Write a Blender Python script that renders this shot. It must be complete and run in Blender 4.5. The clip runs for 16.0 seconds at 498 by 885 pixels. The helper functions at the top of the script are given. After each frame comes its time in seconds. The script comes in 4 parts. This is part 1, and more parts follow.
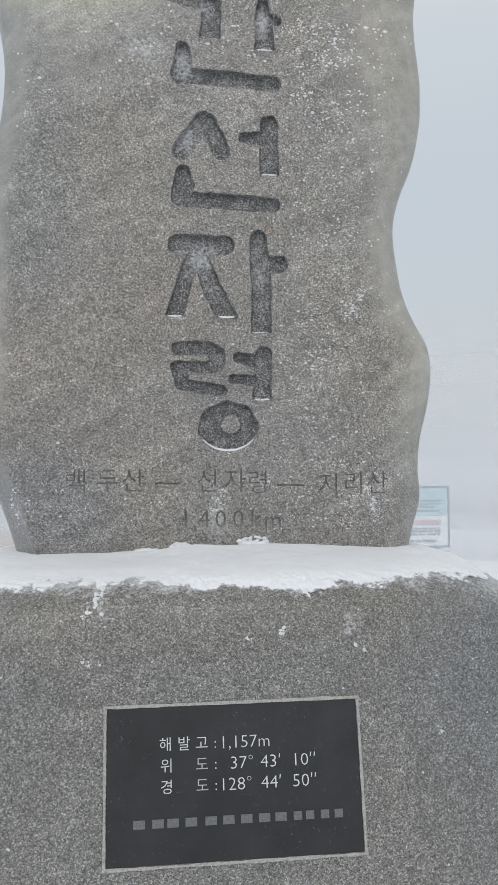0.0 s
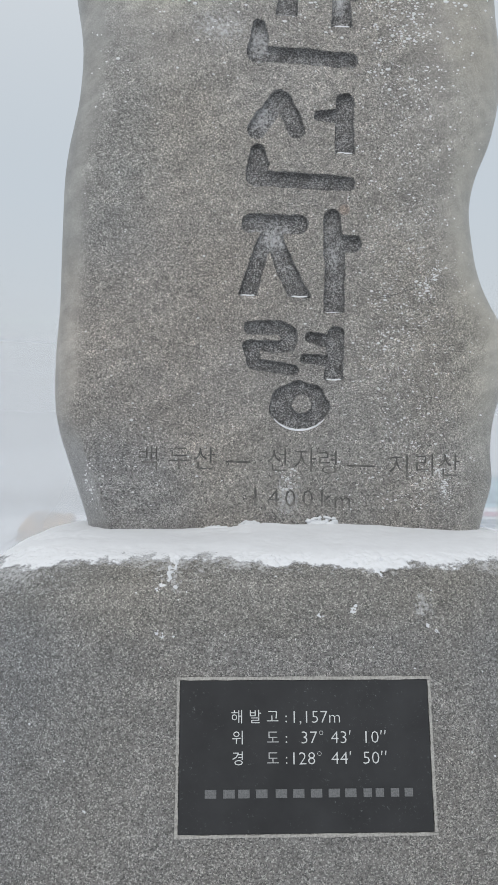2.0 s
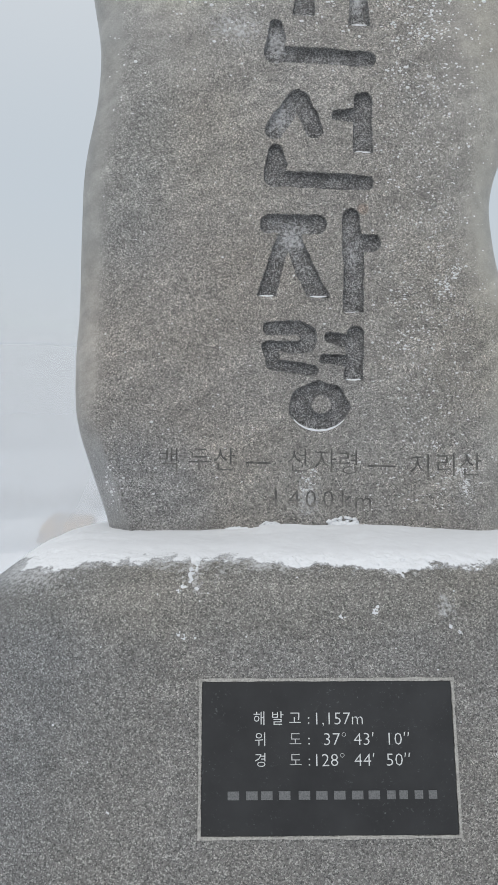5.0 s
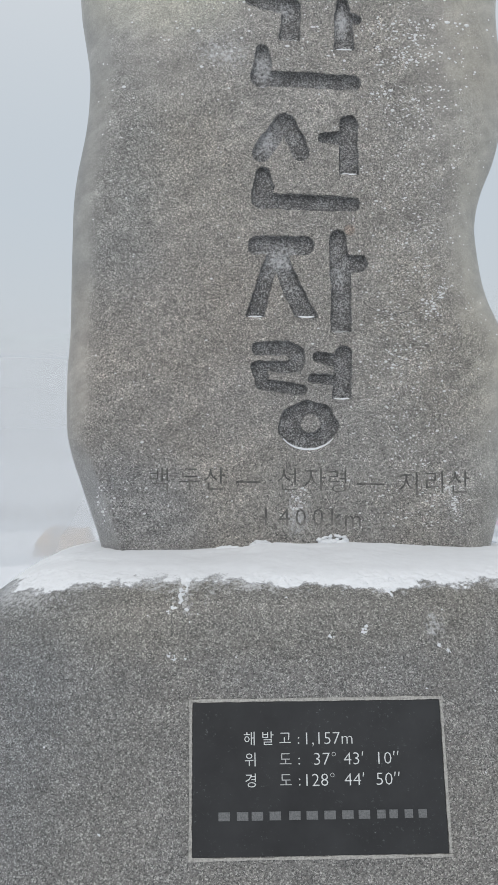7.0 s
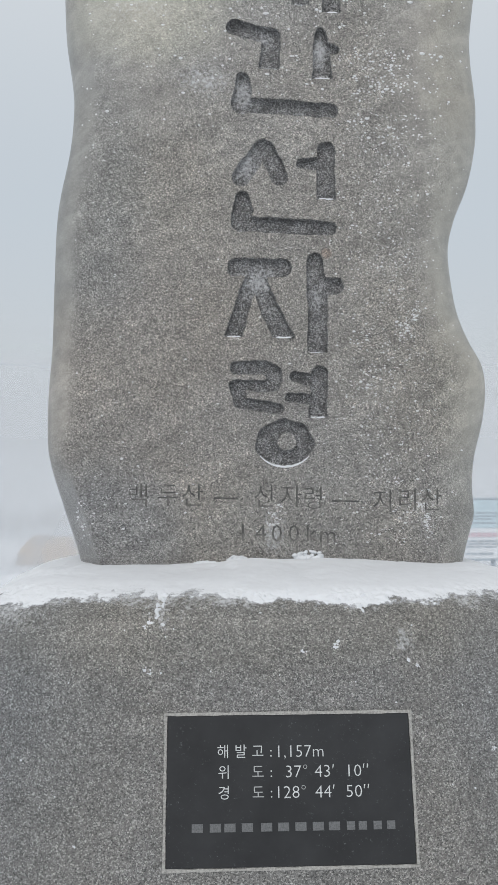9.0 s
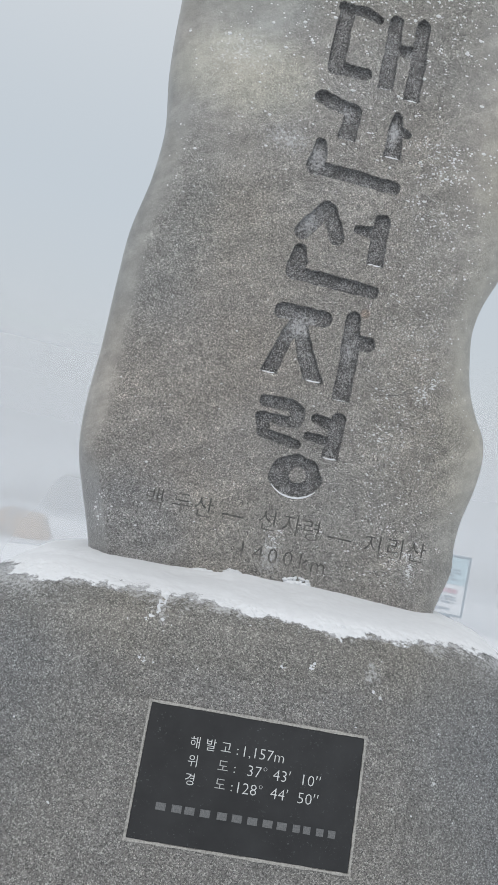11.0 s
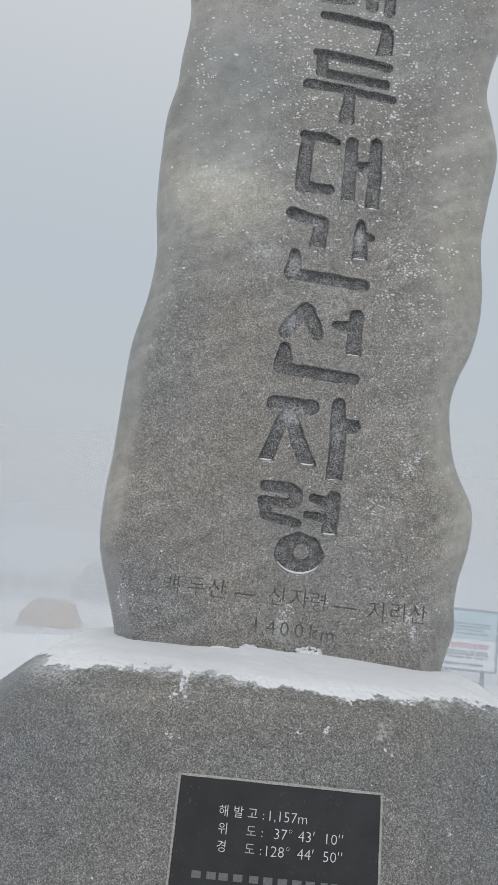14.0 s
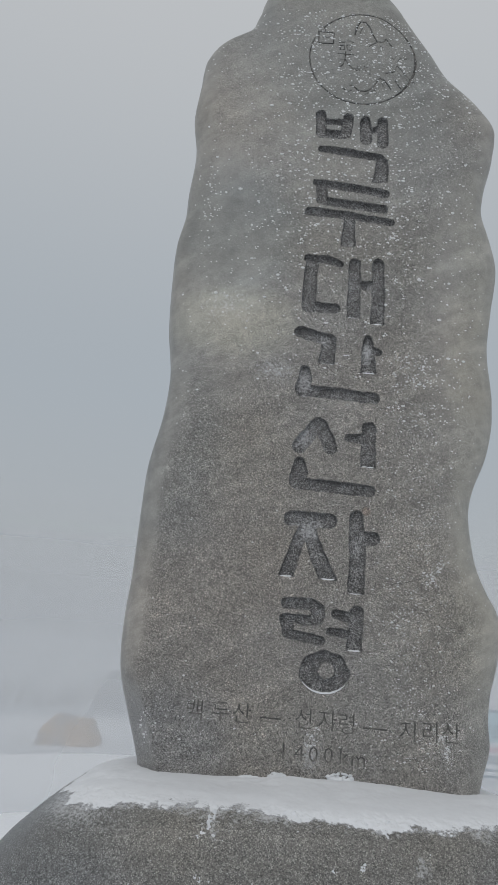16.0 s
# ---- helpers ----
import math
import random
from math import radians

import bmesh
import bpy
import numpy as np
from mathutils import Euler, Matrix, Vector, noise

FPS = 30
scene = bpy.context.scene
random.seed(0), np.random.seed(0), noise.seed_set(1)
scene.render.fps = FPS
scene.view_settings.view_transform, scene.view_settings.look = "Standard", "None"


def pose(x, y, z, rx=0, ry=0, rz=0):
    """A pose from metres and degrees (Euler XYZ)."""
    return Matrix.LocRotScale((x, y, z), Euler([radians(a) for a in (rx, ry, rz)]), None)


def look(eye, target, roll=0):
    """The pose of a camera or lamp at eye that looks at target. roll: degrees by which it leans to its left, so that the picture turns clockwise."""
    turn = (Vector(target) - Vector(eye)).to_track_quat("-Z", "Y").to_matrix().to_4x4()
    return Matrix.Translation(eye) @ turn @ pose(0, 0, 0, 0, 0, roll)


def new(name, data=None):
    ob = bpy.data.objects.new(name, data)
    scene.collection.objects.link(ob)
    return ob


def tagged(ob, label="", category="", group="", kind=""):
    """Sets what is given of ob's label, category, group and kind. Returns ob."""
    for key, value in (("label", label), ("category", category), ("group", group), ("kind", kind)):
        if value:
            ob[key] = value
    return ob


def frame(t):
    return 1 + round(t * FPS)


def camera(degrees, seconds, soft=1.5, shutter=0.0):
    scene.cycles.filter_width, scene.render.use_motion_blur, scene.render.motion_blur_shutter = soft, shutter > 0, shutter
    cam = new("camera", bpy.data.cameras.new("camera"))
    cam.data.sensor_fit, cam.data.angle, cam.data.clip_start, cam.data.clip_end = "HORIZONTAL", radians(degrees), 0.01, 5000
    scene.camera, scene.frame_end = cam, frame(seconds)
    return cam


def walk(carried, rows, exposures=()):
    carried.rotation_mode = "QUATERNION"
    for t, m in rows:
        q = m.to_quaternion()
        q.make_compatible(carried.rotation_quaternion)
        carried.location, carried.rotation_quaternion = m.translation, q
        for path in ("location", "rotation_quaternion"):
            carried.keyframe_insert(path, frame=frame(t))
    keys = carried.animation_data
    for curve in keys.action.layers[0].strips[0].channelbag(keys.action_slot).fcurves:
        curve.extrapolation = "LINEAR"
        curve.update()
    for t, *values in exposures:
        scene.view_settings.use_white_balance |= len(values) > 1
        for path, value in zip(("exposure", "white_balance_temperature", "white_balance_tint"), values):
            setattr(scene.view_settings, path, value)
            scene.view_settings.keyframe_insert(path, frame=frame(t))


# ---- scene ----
cam = camera(36.0, 16.0)
PATH = [
    (0, look((-0.1586, -1.8535, 1.5493), (0.0588, 0.1344, 1.5836), -0.54)),
    (0.5, look((-0.1693, -1.8587, 1.5478), (-0.0385, 0.1367, 1.5850), -0.62)),
    (1, look((-0.1915, -1.8641, 1.5373), (-0.0801, 0.1324, 1.5786), -0.37)),
    (1.5, look((-0.2004, -1.8641, 1.5292), (-0.1105, 0.1336, 1.5623), 0.11)),
    (2, look((-0.2134, -1.8549, 1.5195), (-0.1327, 0.1434, 1.5260), 0.41)),
    (2.5, look((-0.2137, -1.8594, 1.5206), (-0.1415, 0.1393, 1.5067), 0.57)),
    (3, look((-0.2208, -1.8653, 1.5237), (-0.1499, 0.1333, 1.5036), 0.60)),
    (3.5, look((-0.2226, -1.8619, 1.5390), (-0.1706, 0.1372, 1.5065), 0.58)),
    (4, look((-0.2202, -1.8517, 1.5195), (-0.1806, 0.1479, 1.5056), 0.40)),
    (6.5, look((-0.2114, -1.8609, 1.5402), (-0.1746, 0.1387, 1.5594), -0.42)),
    (7, look((-0.1960, -1.8715, 1.5502), (-0.1557, 0.1278, 1.5829), -0.48)),
    (7.5, look((-0.1708, -1.8848, 1.5455), (-0.1245, 0.1141, 1.5929), -0.53)),
    (8, look((-0.1732, -1.9163, 1.5688), (-0.1253, 0.0826, 1.6172), -0.53)),
    (8.5, look((-0.1770, -1.9259, 1.5725), (-0.1120, 0.0724, 1.6251), -0.25)),
    (9, look((-0.1722, -1.9229, 1.5753), (-0.0946, 0.0748, 1.6309), -0.09)),
    (9.2, look((-0.1806, -1.9147, 1.5719), (-0.0995, 0.0828, 1.6303), 0.02)),
    (11.3, look((-0.3171, -2.1825, 1.6129), (-0.2209, -0.1871, 1.7085), 12.53)),
    (11.5, look((-0.3173, -2.2057, 1.6191), (-0.2616, -0.2089, 1.7179), 12.41)),
    (12, look((-0.2566, -2.2633, 1.6209), (-0.2366, -0.2675, 1.7481), 9.18)),
    (12.5, look((-0.1993, -2.3227, 1.5910), (-0.1757, -0.3287, 1.7437), 3.85)),
    (13, look((-0.2125, -2.3926, 1.6226), (-0.1837, -0.4018, 1.8115), 3.46)),
    (13.5, look((-0.2629, -2.3972, 1.6304), (-0.2112, -0.4117, 1.8656), 6.44)),
    (14, look((-0.2631, -2.4013, 1.6476), (-0.2172, -0.4194, 1.9119), 6.25)),
    (14.5, look((-0.2683, -2.3978, 1.6296), (-0.2402, -0.4214, 1.9341), 5.44)),
    (15, look((-0.2601, -2.4189, 1.6680), (-0.2514, -0.4426, 1.9749), 4.04)),
    (15.5, look((-0.2541, -2.4309, 1.6942), (-0.2669, -0.4648, 2.0607), 3.87)),
    (16, look((-0.2723, -2.4285, 1.7162), (-0.2913, -0.4943, 2.2248), 4.24)),
]
walk(cam, PATH, [(0.0, 0.04), (9.0, 0.02), (11.5, 0.03), (12.0, -0.17), (12.5, -0.15), (14.5, -0.13), (15.0, -0.11), (15.5, -0.14), (16.0, -0.50)])

# ---- world and light ----
world = bpy.data.worlds.new("overcast_sky")
scene.world = world
world.use_nodes = True
wt = world.node_tree
wt.nodes.clear()
w_out = wt.nodes.new("ShaderNodeOutputWorld")
w_bg = wt.nodes.new("ShaderNodeBackground")
w_sky = wt.nodes.new("ShaderNodeTexSky")
w_sky.sky_type = "NISHITA"
w_sky.sun_disc = False
w_sky.sun_elevation, w_sky.sun_rotation = radians(42), radians(196)
w_sky.dust_density = 4.0
w_dim = wt.nodes.new("ShaderNodeMix")
w_dim.data_type = "RGBA"
w_dim.blend_type = "MULTIPLY"
w_dim.inputs["Factor"].default_value = 1.0
w_dim.inputs["B"].default_value = (0.08, 0.08, 0.08, 1)
w_co = wt.nodes.new("ShaderNodeTexCoord")
w_sep = wt.nodes.new("ShaderNodeSeparateXYZ")
w_rng = wt.nodes.new("ShaderNodeMapRange")
w_rng.interpolation_type = "SMOOTHSTEP"
w_rng.inputs["From Min"].default_value, w_rng.inputs["From Max"].default_value = 0.30, 0.85
w_fog = wt.nodes.new("ShaderNodeMix")
w_fog.data_type = "RGBA"
w_low = wt.nodes.new("ShaderNodeMapRange")
w_low.inputs["From Min"].default_value, w_low.inputs["From Max"].default_value = 0.0, 0.30
w_haze = wt.nodes.new("ShaderNodeMix")
w_haze.data_type = "RGBA"
w_haze.inputs["A"].default_value = (0.592, 0.622, 0.646, 1)  # fog near the horizon
w_haze.inputs["B"].default_value = (0.575, 0.634, 0.688, 1)  # and higher up
wt.links.new(w_sep.outputs["Z"], w_low.inputs["Value"])
wt.links.new(w_low.outputs[0], w_haze.inputs["Factor"])
wt.links.new(w_haze.outputs["Result"], w_fog.inputs["A"])
w_fog.inputs["B"].default_value = (0.80, 0.82, 0.84, 1)      # brighter towards the zenith
w_mix = wt.nodes.new("ShaderNodeMix")
w_mix.data_type = "RGBA"
w_mix.inputs["Factor"].default_value = 0.92
wt.links.new(w_co.outputs["Generated"], w_sep.inputs[0])
wt.links.new(w_sep.outputs["Z"], w_rng.inputs["Value"])
wt.links.new(w_rng.outputs[0], w_fog.inputs["Factor"])
wt.links.new(w_sky.outputs[0], w_dim.inputs["A"])
wt.links.new(w_dim.outputs["Result"], w_mix.inputs["A"])
wt.links.new(w_fog.outputs["Result"], w_mix.inputs["B"])
wt.links.new(w_mix.outputs["Result"], w_bg.inputs["Color"])
wt.links.new(w_bg.outputs[0], w_out.inputs[0])

sun = bpy.data.lights.new("sun", "SUN")
sun.energy, sun.angle, sun.color = 1.1, radians(50), (1.0, 0.97, 0.93)
sun_ob = new("sun", sun)
sun_ob.matrix_world = look((-1.6, -5.5, 5.2), (0, 0, 0))


# ---- materials ----
def node_material(name):
    ma = bpy.data.materials.new(name)
    ma.use_nodes = True
    tree = ma.node_tree
    return ma, tree, tree.nodes["Principled BSDF"]


def coords(tree, scale=(1, 1, 1), rotation=(0, 0, 0), kind="POINT"):
    c, m = tree.nodes.new("ShaderNodeTexCoord"), tree.nodes.new("ShaderNodeMapping")
    m.vector_type = kind
    m.inputs["Scale"].default_value, m.inputs["Rotation"].default_value = scale, rotation
    tree.links.new(c.outputs["Object"], m.inputs[0])
    return m.outputs[0]


def noise_tex(tree, vec, scale, detail=3.0, rough=0.55):
    n = tree.nodes.new("ShaderNodeTexNoise")
    n.inputs["Scale"].default_value, n.inputs["Detail"].default_value, n.inputs["Roughness"].default_value = scale, detail, rough
    tree.links.new(vec, n.inputs["Vector"])
    return n.outputs["Fac"]


def ramp(tree, value, stops):
    r = tree.nodes.new("ShaderNodeValToRGB")
    els = r.color_ramp.elements
    while len(els) < len(stops):
        els.new(0.5)
    for e, (p, c) in zip(els, stops):
        e.position, e.color = p, ((c, c, c, 1) if isinstance(c, (int, float)) else (*c, 1))
    tree.links.new(value, r.inputs[0])
    return r.outputs[0]


def blend(tree, fac, a, b, mode="MIX"):
    m = tree.nodes.new("ShaderNodeMix")
    m.data_type, m.blend_type = "RGBA", mode
    for key, v in (("Factor", fac), ("A", a), ("B", b)):
        if isinstance(v, (int, float)):
            m.inputs[key].default_value = v if key == "Factor" else (v, v, v, 1)
        elif isinstance(v, tuple):
            m.inputs[key].default_value = (*v, 1)
        else:
            tree.links.new(v, m.inputs[key])
    return m.outputs["Result"]


def calc(tree, op, a, b=0.0, c=0.0):
    m = tree.nodes.new("ShaderNodeMath")
    m.operation = op
    m.use_clamp = False
    for n, v in enumerate((a, b, c)):
        if isinstance(v, (int, float)):
            m.inputs[n].default_value = v
        else:
            tree.links.new(v, m.inputs[n])
    return m.outputs[0]


def bump(tree, height, strength, distance, after=None):
    b = tree.nodes.new("ShaderNodeBump")
    b.inputs["Strength"].default_value, b.inputs["Distance"].default_value = strength, distance
    tree.links.new(height, b.inputs["Height"])
    if after is not None:
        tree.links.new(after, b.inputs["Normal"])
    return b.outputs[0]


def spot(tree, centre, size):
    """1 at a place on a stone, falling to 0 at the given half sizes round it."""
    c, m, g = tree.nodes.new("ShaderNodeTexCoord"), tree.nodes.new("ShaderNodeMapping"), tree.nodes.new("ShaderNodeTexGradient")
    m.vector_type = "TEXTURE"
    m.inputs["Location"].default_value, m.inputs["Scale"].default_value = centre, size
    g.gradient_type = "SPHERICAL"
    tree.links.new(c.outputs["Object"], m.inputs[0])
    tree.links.new(m.outputs[0], g.inputs[0])
    return g.outputs["Fac"]


def granite(name, dark, mid, light, warm, streaks=False, stains=(), tints=(), dusting=0.0, pits=1.0, rim=0.0, smear=0.0, glaze=()):
    """Speckled granite: grains of 3 to 5 mm, mottling of a few centimetres and broad tints."""
    ma, tree, bsdf = node_material(name)
    vec = coords(tree)
    v = tree.nodes.new("ShaderNodeTexVoronoi")
    v.inputs["Scale"].default_value = 370
    tree.links.new(vec, v.inputs["Vector"])
    sep = tree.nodes.new("ShaderNodeSeparateColor")
    tree.links.new(v.outputs["Color"], sep.inputs[0])
    grain = blend(tree, 0.42, sep.outputs[0], noise_tex(tree, vec, 500, 2.0, 0.7))
    col = ramp(tree, grain, [(0.19, dark), (0.425, mid), (0.605, mid), (0.84, light)])
    coarse = noise_tex(tree, vec, 160, 3.0, 0.6)
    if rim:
        # the rounded sides are worn smooth; their pale sheen is put into the colour
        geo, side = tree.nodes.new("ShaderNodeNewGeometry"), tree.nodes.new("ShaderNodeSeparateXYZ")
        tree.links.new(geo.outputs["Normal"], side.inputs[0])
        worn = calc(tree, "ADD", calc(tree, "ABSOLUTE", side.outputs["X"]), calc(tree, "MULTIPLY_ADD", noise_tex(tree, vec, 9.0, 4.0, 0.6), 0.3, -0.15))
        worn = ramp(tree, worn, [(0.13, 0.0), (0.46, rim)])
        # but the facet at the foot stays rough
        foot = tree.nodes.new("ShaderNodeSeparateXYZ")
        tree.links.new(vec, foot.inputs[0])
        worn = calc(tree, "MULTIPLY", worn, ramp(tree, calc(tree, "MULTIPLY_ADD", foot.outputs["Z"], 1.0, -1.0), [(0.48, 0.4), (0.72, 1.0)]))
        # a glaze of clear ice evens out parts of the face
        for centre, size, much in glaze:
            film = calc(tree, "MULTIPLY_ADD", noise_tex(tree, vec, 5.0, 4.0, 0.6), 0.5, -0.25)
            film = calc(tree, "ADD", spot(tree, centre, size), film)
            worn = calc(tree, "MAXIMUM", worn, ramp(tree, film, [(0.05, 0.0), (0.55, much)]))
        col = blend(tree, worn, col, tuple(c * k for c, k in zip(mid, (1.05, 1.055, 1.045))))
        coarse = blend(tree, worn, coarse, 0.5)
    col = blend(tree, 1.0, col, ramp(tree, coarse, [(0.28, 1.0 - 0.46 * pits), (0.5, 1.0), (0.72, 1.0 + 0.40 * pits)]), "MULTIPLY")
    mottle = noise_tex(tree, vec, 22, 4.0, 0.6)
    col = blend(tree, 1.0, col, ramp(tree, mottle, [(0.3, 0.80), (0.7, 1.16)]), "MULTIPLY")
    broad = noise_tex(tree, vec, 1.7, 3.0, 0.5)
    col = blend(tree, ramp(tree, broad, [(0.35, 0.0), (0.68, 0.75)]), col, blend(tree, 1.0, col, warm, "MULTIPLY"))
    if streaks:
        sv = coords(tree, (0.75, 1.0, 0.11), (0, radians(-27), 0), "TEXTURE")
        s = noise_tex(tree, sv, 1.6, 5.0, 0.6)
        col = blend(tree, 1.0, col, ramp(tree, s, [(0.30, 0.86), (0.52, 1.0), (0.74, 1.28)]), "MULTIPLY")
    for centre, size, tint in tints:
        near = calc(tree, "MULTIPLY", spot(tree, centre, size), calc(tree, "ADD", noise_tex(tree, vec, 7.0, 4.0, 0.6), 0.9))
        col = blend(tree, ramp(tree, near, [(0.10, 0.0), (0.65, 1.0)]), col, blend(tree, 1.0, col, tint, "MULTIPLY"))
    frost = noise_tex(tree, vec, 95, 5.0, 0.72)
    if smear:
        cling = calc(tree, "MULTIPLY_ADD", noise_tex(tree, vec, 34, 5.0, 0.75), 0.40, noise_tex(tree, vec, 230, 4.0, 0.75))
        col = blend(tree, ramp(tree, cling, [(0.735, 0.0), (0.80, smear)]), col, (0.60, 0.605, 0.61))
    if dusting:
        xyz = tree.nodes.new("ShaderNodeSeparateXYZ")
        tree.links.new(vec, xyz.inputs[0])
        rise = calc(tree, "MULTIPLY_ADD", xyz.outputs["Z"], 7.0, -7.0 * dusting)
        drift = calc(tree, "MULTIPLY_ADD", noise_tex(tree, vec, 14, 4.0, 0.6), 0.9, -0.45)
        mask = ramp(tree, calc(tree, "ADD", calc(tree, "ADD", frost, rise), drift), [(0.62, 0.0), (0.86, 0.9)])
        col = blend(tree, mask, col, (0.70, 0.71, 0.73))
    for centre, size, cover in stains:
        near = spot(tree, centre, size)
        amount = calc(tree, "MULTIPLY", near, cover)
        mask = ramp(tree, calc(tree, "ADD", frost, amount), [(0.70, 0.0), (0.90, 0.85)])
        col = blend(tree, mask, col, (0.66, 0.67, 0.69))
    tree.links.new(col, bsdf.inputs["Base Color"])
    tree.links.new(ramp(tree, mottle, [(0.3, 0.48), (0.7, 0.74)]), bsdf.inputs["Roughness"])
    bsdf.inputs["Specular IOR Level"].default_value = 0.5
    bsdf.inputs["Coat Weight"].default_value, bsdf.inputs["Coat Roughness"].default_value = 0.55, 0.32
    fine = bump(tree, grain, 0.7, 0.003)
    rough = bump(tree, coarse, min(1.0, pits), 0.0140, fine)
    tree.links.new(bump(tree, mottle, 0.35, 0.008, rough), bsdf.inputs["Normal"])
    return ma


def snow_material(name, tint=(0.86, 0.88, 0.91)):
    ma, tree, bsdf = node_material(name)
    vec = coords(tree)
    n = noise_tex(tree, vec, 30, 5.0, 0.6)
    tree.links.new(blend(tree, 1.0, tint, ramp(tree, n, [(0.3, 0.94), (0.7, 1.0)]), "MULTIPLY"), bsdf.inputs["Base Color"])
    bsdf.inputs["Roughness"].default_value = 0.75
    bsdf.inputs["Subsurface Weight"].default_value = 0.0
    tree.links.new(bump(tree, noise_tex(tree, vec, 260, 3.0, 0.6), 0.3, 0.002, bump(tree, n, 0.18, 0.006)), bsdf.inputs["Normal"])
    return ma


def thin_snow_material():
    """Wind-packed snow that breaks up into grains towards its thin margin."""
    ma = snow_material("drifted_snow", (0.725, 0.745, 0.775))
    tree = ma.node_tree
    bsdf = tree.nodes["Principled BSDF"]
    vec = coords(tree)
    depth = tree.nodes.new("ShaderNodeAttribute")
    depth.attribute_name = "snow_depth"
    grains = calc(tree, "MULTIPLY_ADD", noise_tex(tree, vec, 210, 4.0, 0.75), 0.6, calc(tree, "MULTIPLY_ADD", noise_tex(tree, vec, 38, 4.0, 0.6), 0.6, -0.6))
    there = ramp(tree, calc(tree, "ADD", depth.outputs["Fac"], grains), [(0.12, 0.0), (0.42, 1.0)])
    tree.links.new(there, bsdf.inputs["Alpha"])
    return ma


def painted(name, colour, rough=0.5, scale=14.0, spread=0.10):
    ma, tree, bsdf = node_material(name)
    n = noise_tex(tree, coords(tree), scale, 4.0, 0.6)
    tree.links.new(blend(tree, 1.0, colour, ramp(tree, n, [(0.25, 1.0 - spread), (0.75, 1.0 + spread)]), "MULTIPLY"), bsdf.inputs["Base Color"])
    bsdf.inputs["Roughness"].default_value = rough
    return ma


def worn_cut_material(name, deep):
    """Shallow cuts, half filled with frost and grit."""
    ma, tree, bsdf = node_material(name)
    vec = coords(tree)
    wear = ramp(tree, noise_tex(tree, vec, 26, 4.0, 0.65), [(0.45, 0.0), (0.68, 1.0)])
    col = blend(tree, wear, deep, (0.235, 0.226, 0.214))
    tree.links.new(blend(tree, 1.0, col, ramp(tree, noise_tex(tree, vec, 260, 3.0, 0.7), [(0.3, 0.6), (0.7, 1.4)]), "MULTIPLY"), bsdf.inputs["Base Color"])
    bsdf.inputs["Roughness"].default_value = 0.85
    return ma


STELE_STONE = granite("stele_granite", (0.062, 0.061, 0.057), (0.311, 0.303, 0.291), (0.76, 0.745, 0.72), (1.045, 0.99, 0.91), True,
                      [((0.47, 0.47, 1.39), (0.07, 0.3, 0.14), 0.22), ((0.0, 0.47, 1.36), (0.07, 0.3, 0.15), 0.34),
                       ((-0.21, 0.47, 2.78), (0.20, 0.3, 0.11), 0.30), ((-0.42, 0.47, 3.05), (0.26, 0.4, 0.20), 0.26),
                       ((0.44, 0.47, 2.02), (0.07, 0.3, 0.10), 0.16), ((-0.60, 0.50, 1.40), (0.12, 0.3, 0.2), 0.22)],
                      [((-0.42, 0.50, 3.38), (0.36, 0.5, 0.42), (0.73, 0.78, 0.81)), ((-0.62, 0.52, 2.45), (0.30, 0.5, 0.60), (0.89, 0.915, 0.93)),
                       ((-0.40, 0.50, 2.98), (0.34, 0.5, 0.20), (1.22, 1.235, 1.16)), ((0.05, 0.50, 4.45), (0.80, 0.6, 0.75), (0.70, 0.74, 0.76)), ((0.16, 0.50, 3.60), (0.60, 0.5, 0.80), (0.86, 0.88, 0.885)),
                       # the tall tint at x 0.62 paints the right side's pale sheen
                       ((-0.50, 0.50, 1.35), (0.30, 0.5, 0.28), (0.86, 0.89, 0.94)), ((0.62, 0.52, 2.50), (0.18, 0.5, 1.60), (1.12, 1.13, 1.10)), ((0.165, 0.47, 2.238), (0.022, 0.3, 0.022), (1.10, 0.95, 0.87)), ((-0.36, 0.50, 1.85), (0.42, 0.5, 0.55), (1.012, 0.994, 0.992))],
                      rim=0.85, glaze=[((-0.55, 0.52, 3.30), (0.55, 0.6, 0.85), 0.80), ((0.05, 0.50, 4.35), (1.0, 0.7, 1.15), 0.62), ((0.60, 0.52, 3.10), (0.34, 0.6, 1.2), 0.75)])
BASE_STONE = granite("pedestal_granite", (0.050, 0.050, 0.051), (0.214, 0.213, 0.209), (0.58, 0.58, 0.575), (1.03, 0.99, 0.92), False,
                     [((-0.325, 0.04, 1.19), (0.06, 0.2, 0.08), 0.30), ((0.30, 0.05, 1.12), (0.05, 0.2, 0.07), 0.34),
                      ((-0.78, 0.25, 1.20), (0.34, 0.5, 0.12), 0.42), ((0.80, 0.25, 1.20), (0.34, 0.5, 0.12), 0.42)],
                     [((-0.95, 0.3, 0.85), (0.7, 0.8, 0.7), (0.89, 0.925, 0.97)), ((0.95, 0.3, 0.80), (0.7, 0.8, 0.7), (0.89, 0.925, 0.97)),
                      ((-0.15, 0.05, 1.17), (1.0, 0.4, 0.16), (1.0, 0.99, 0.955))], 1.188, 0.85)
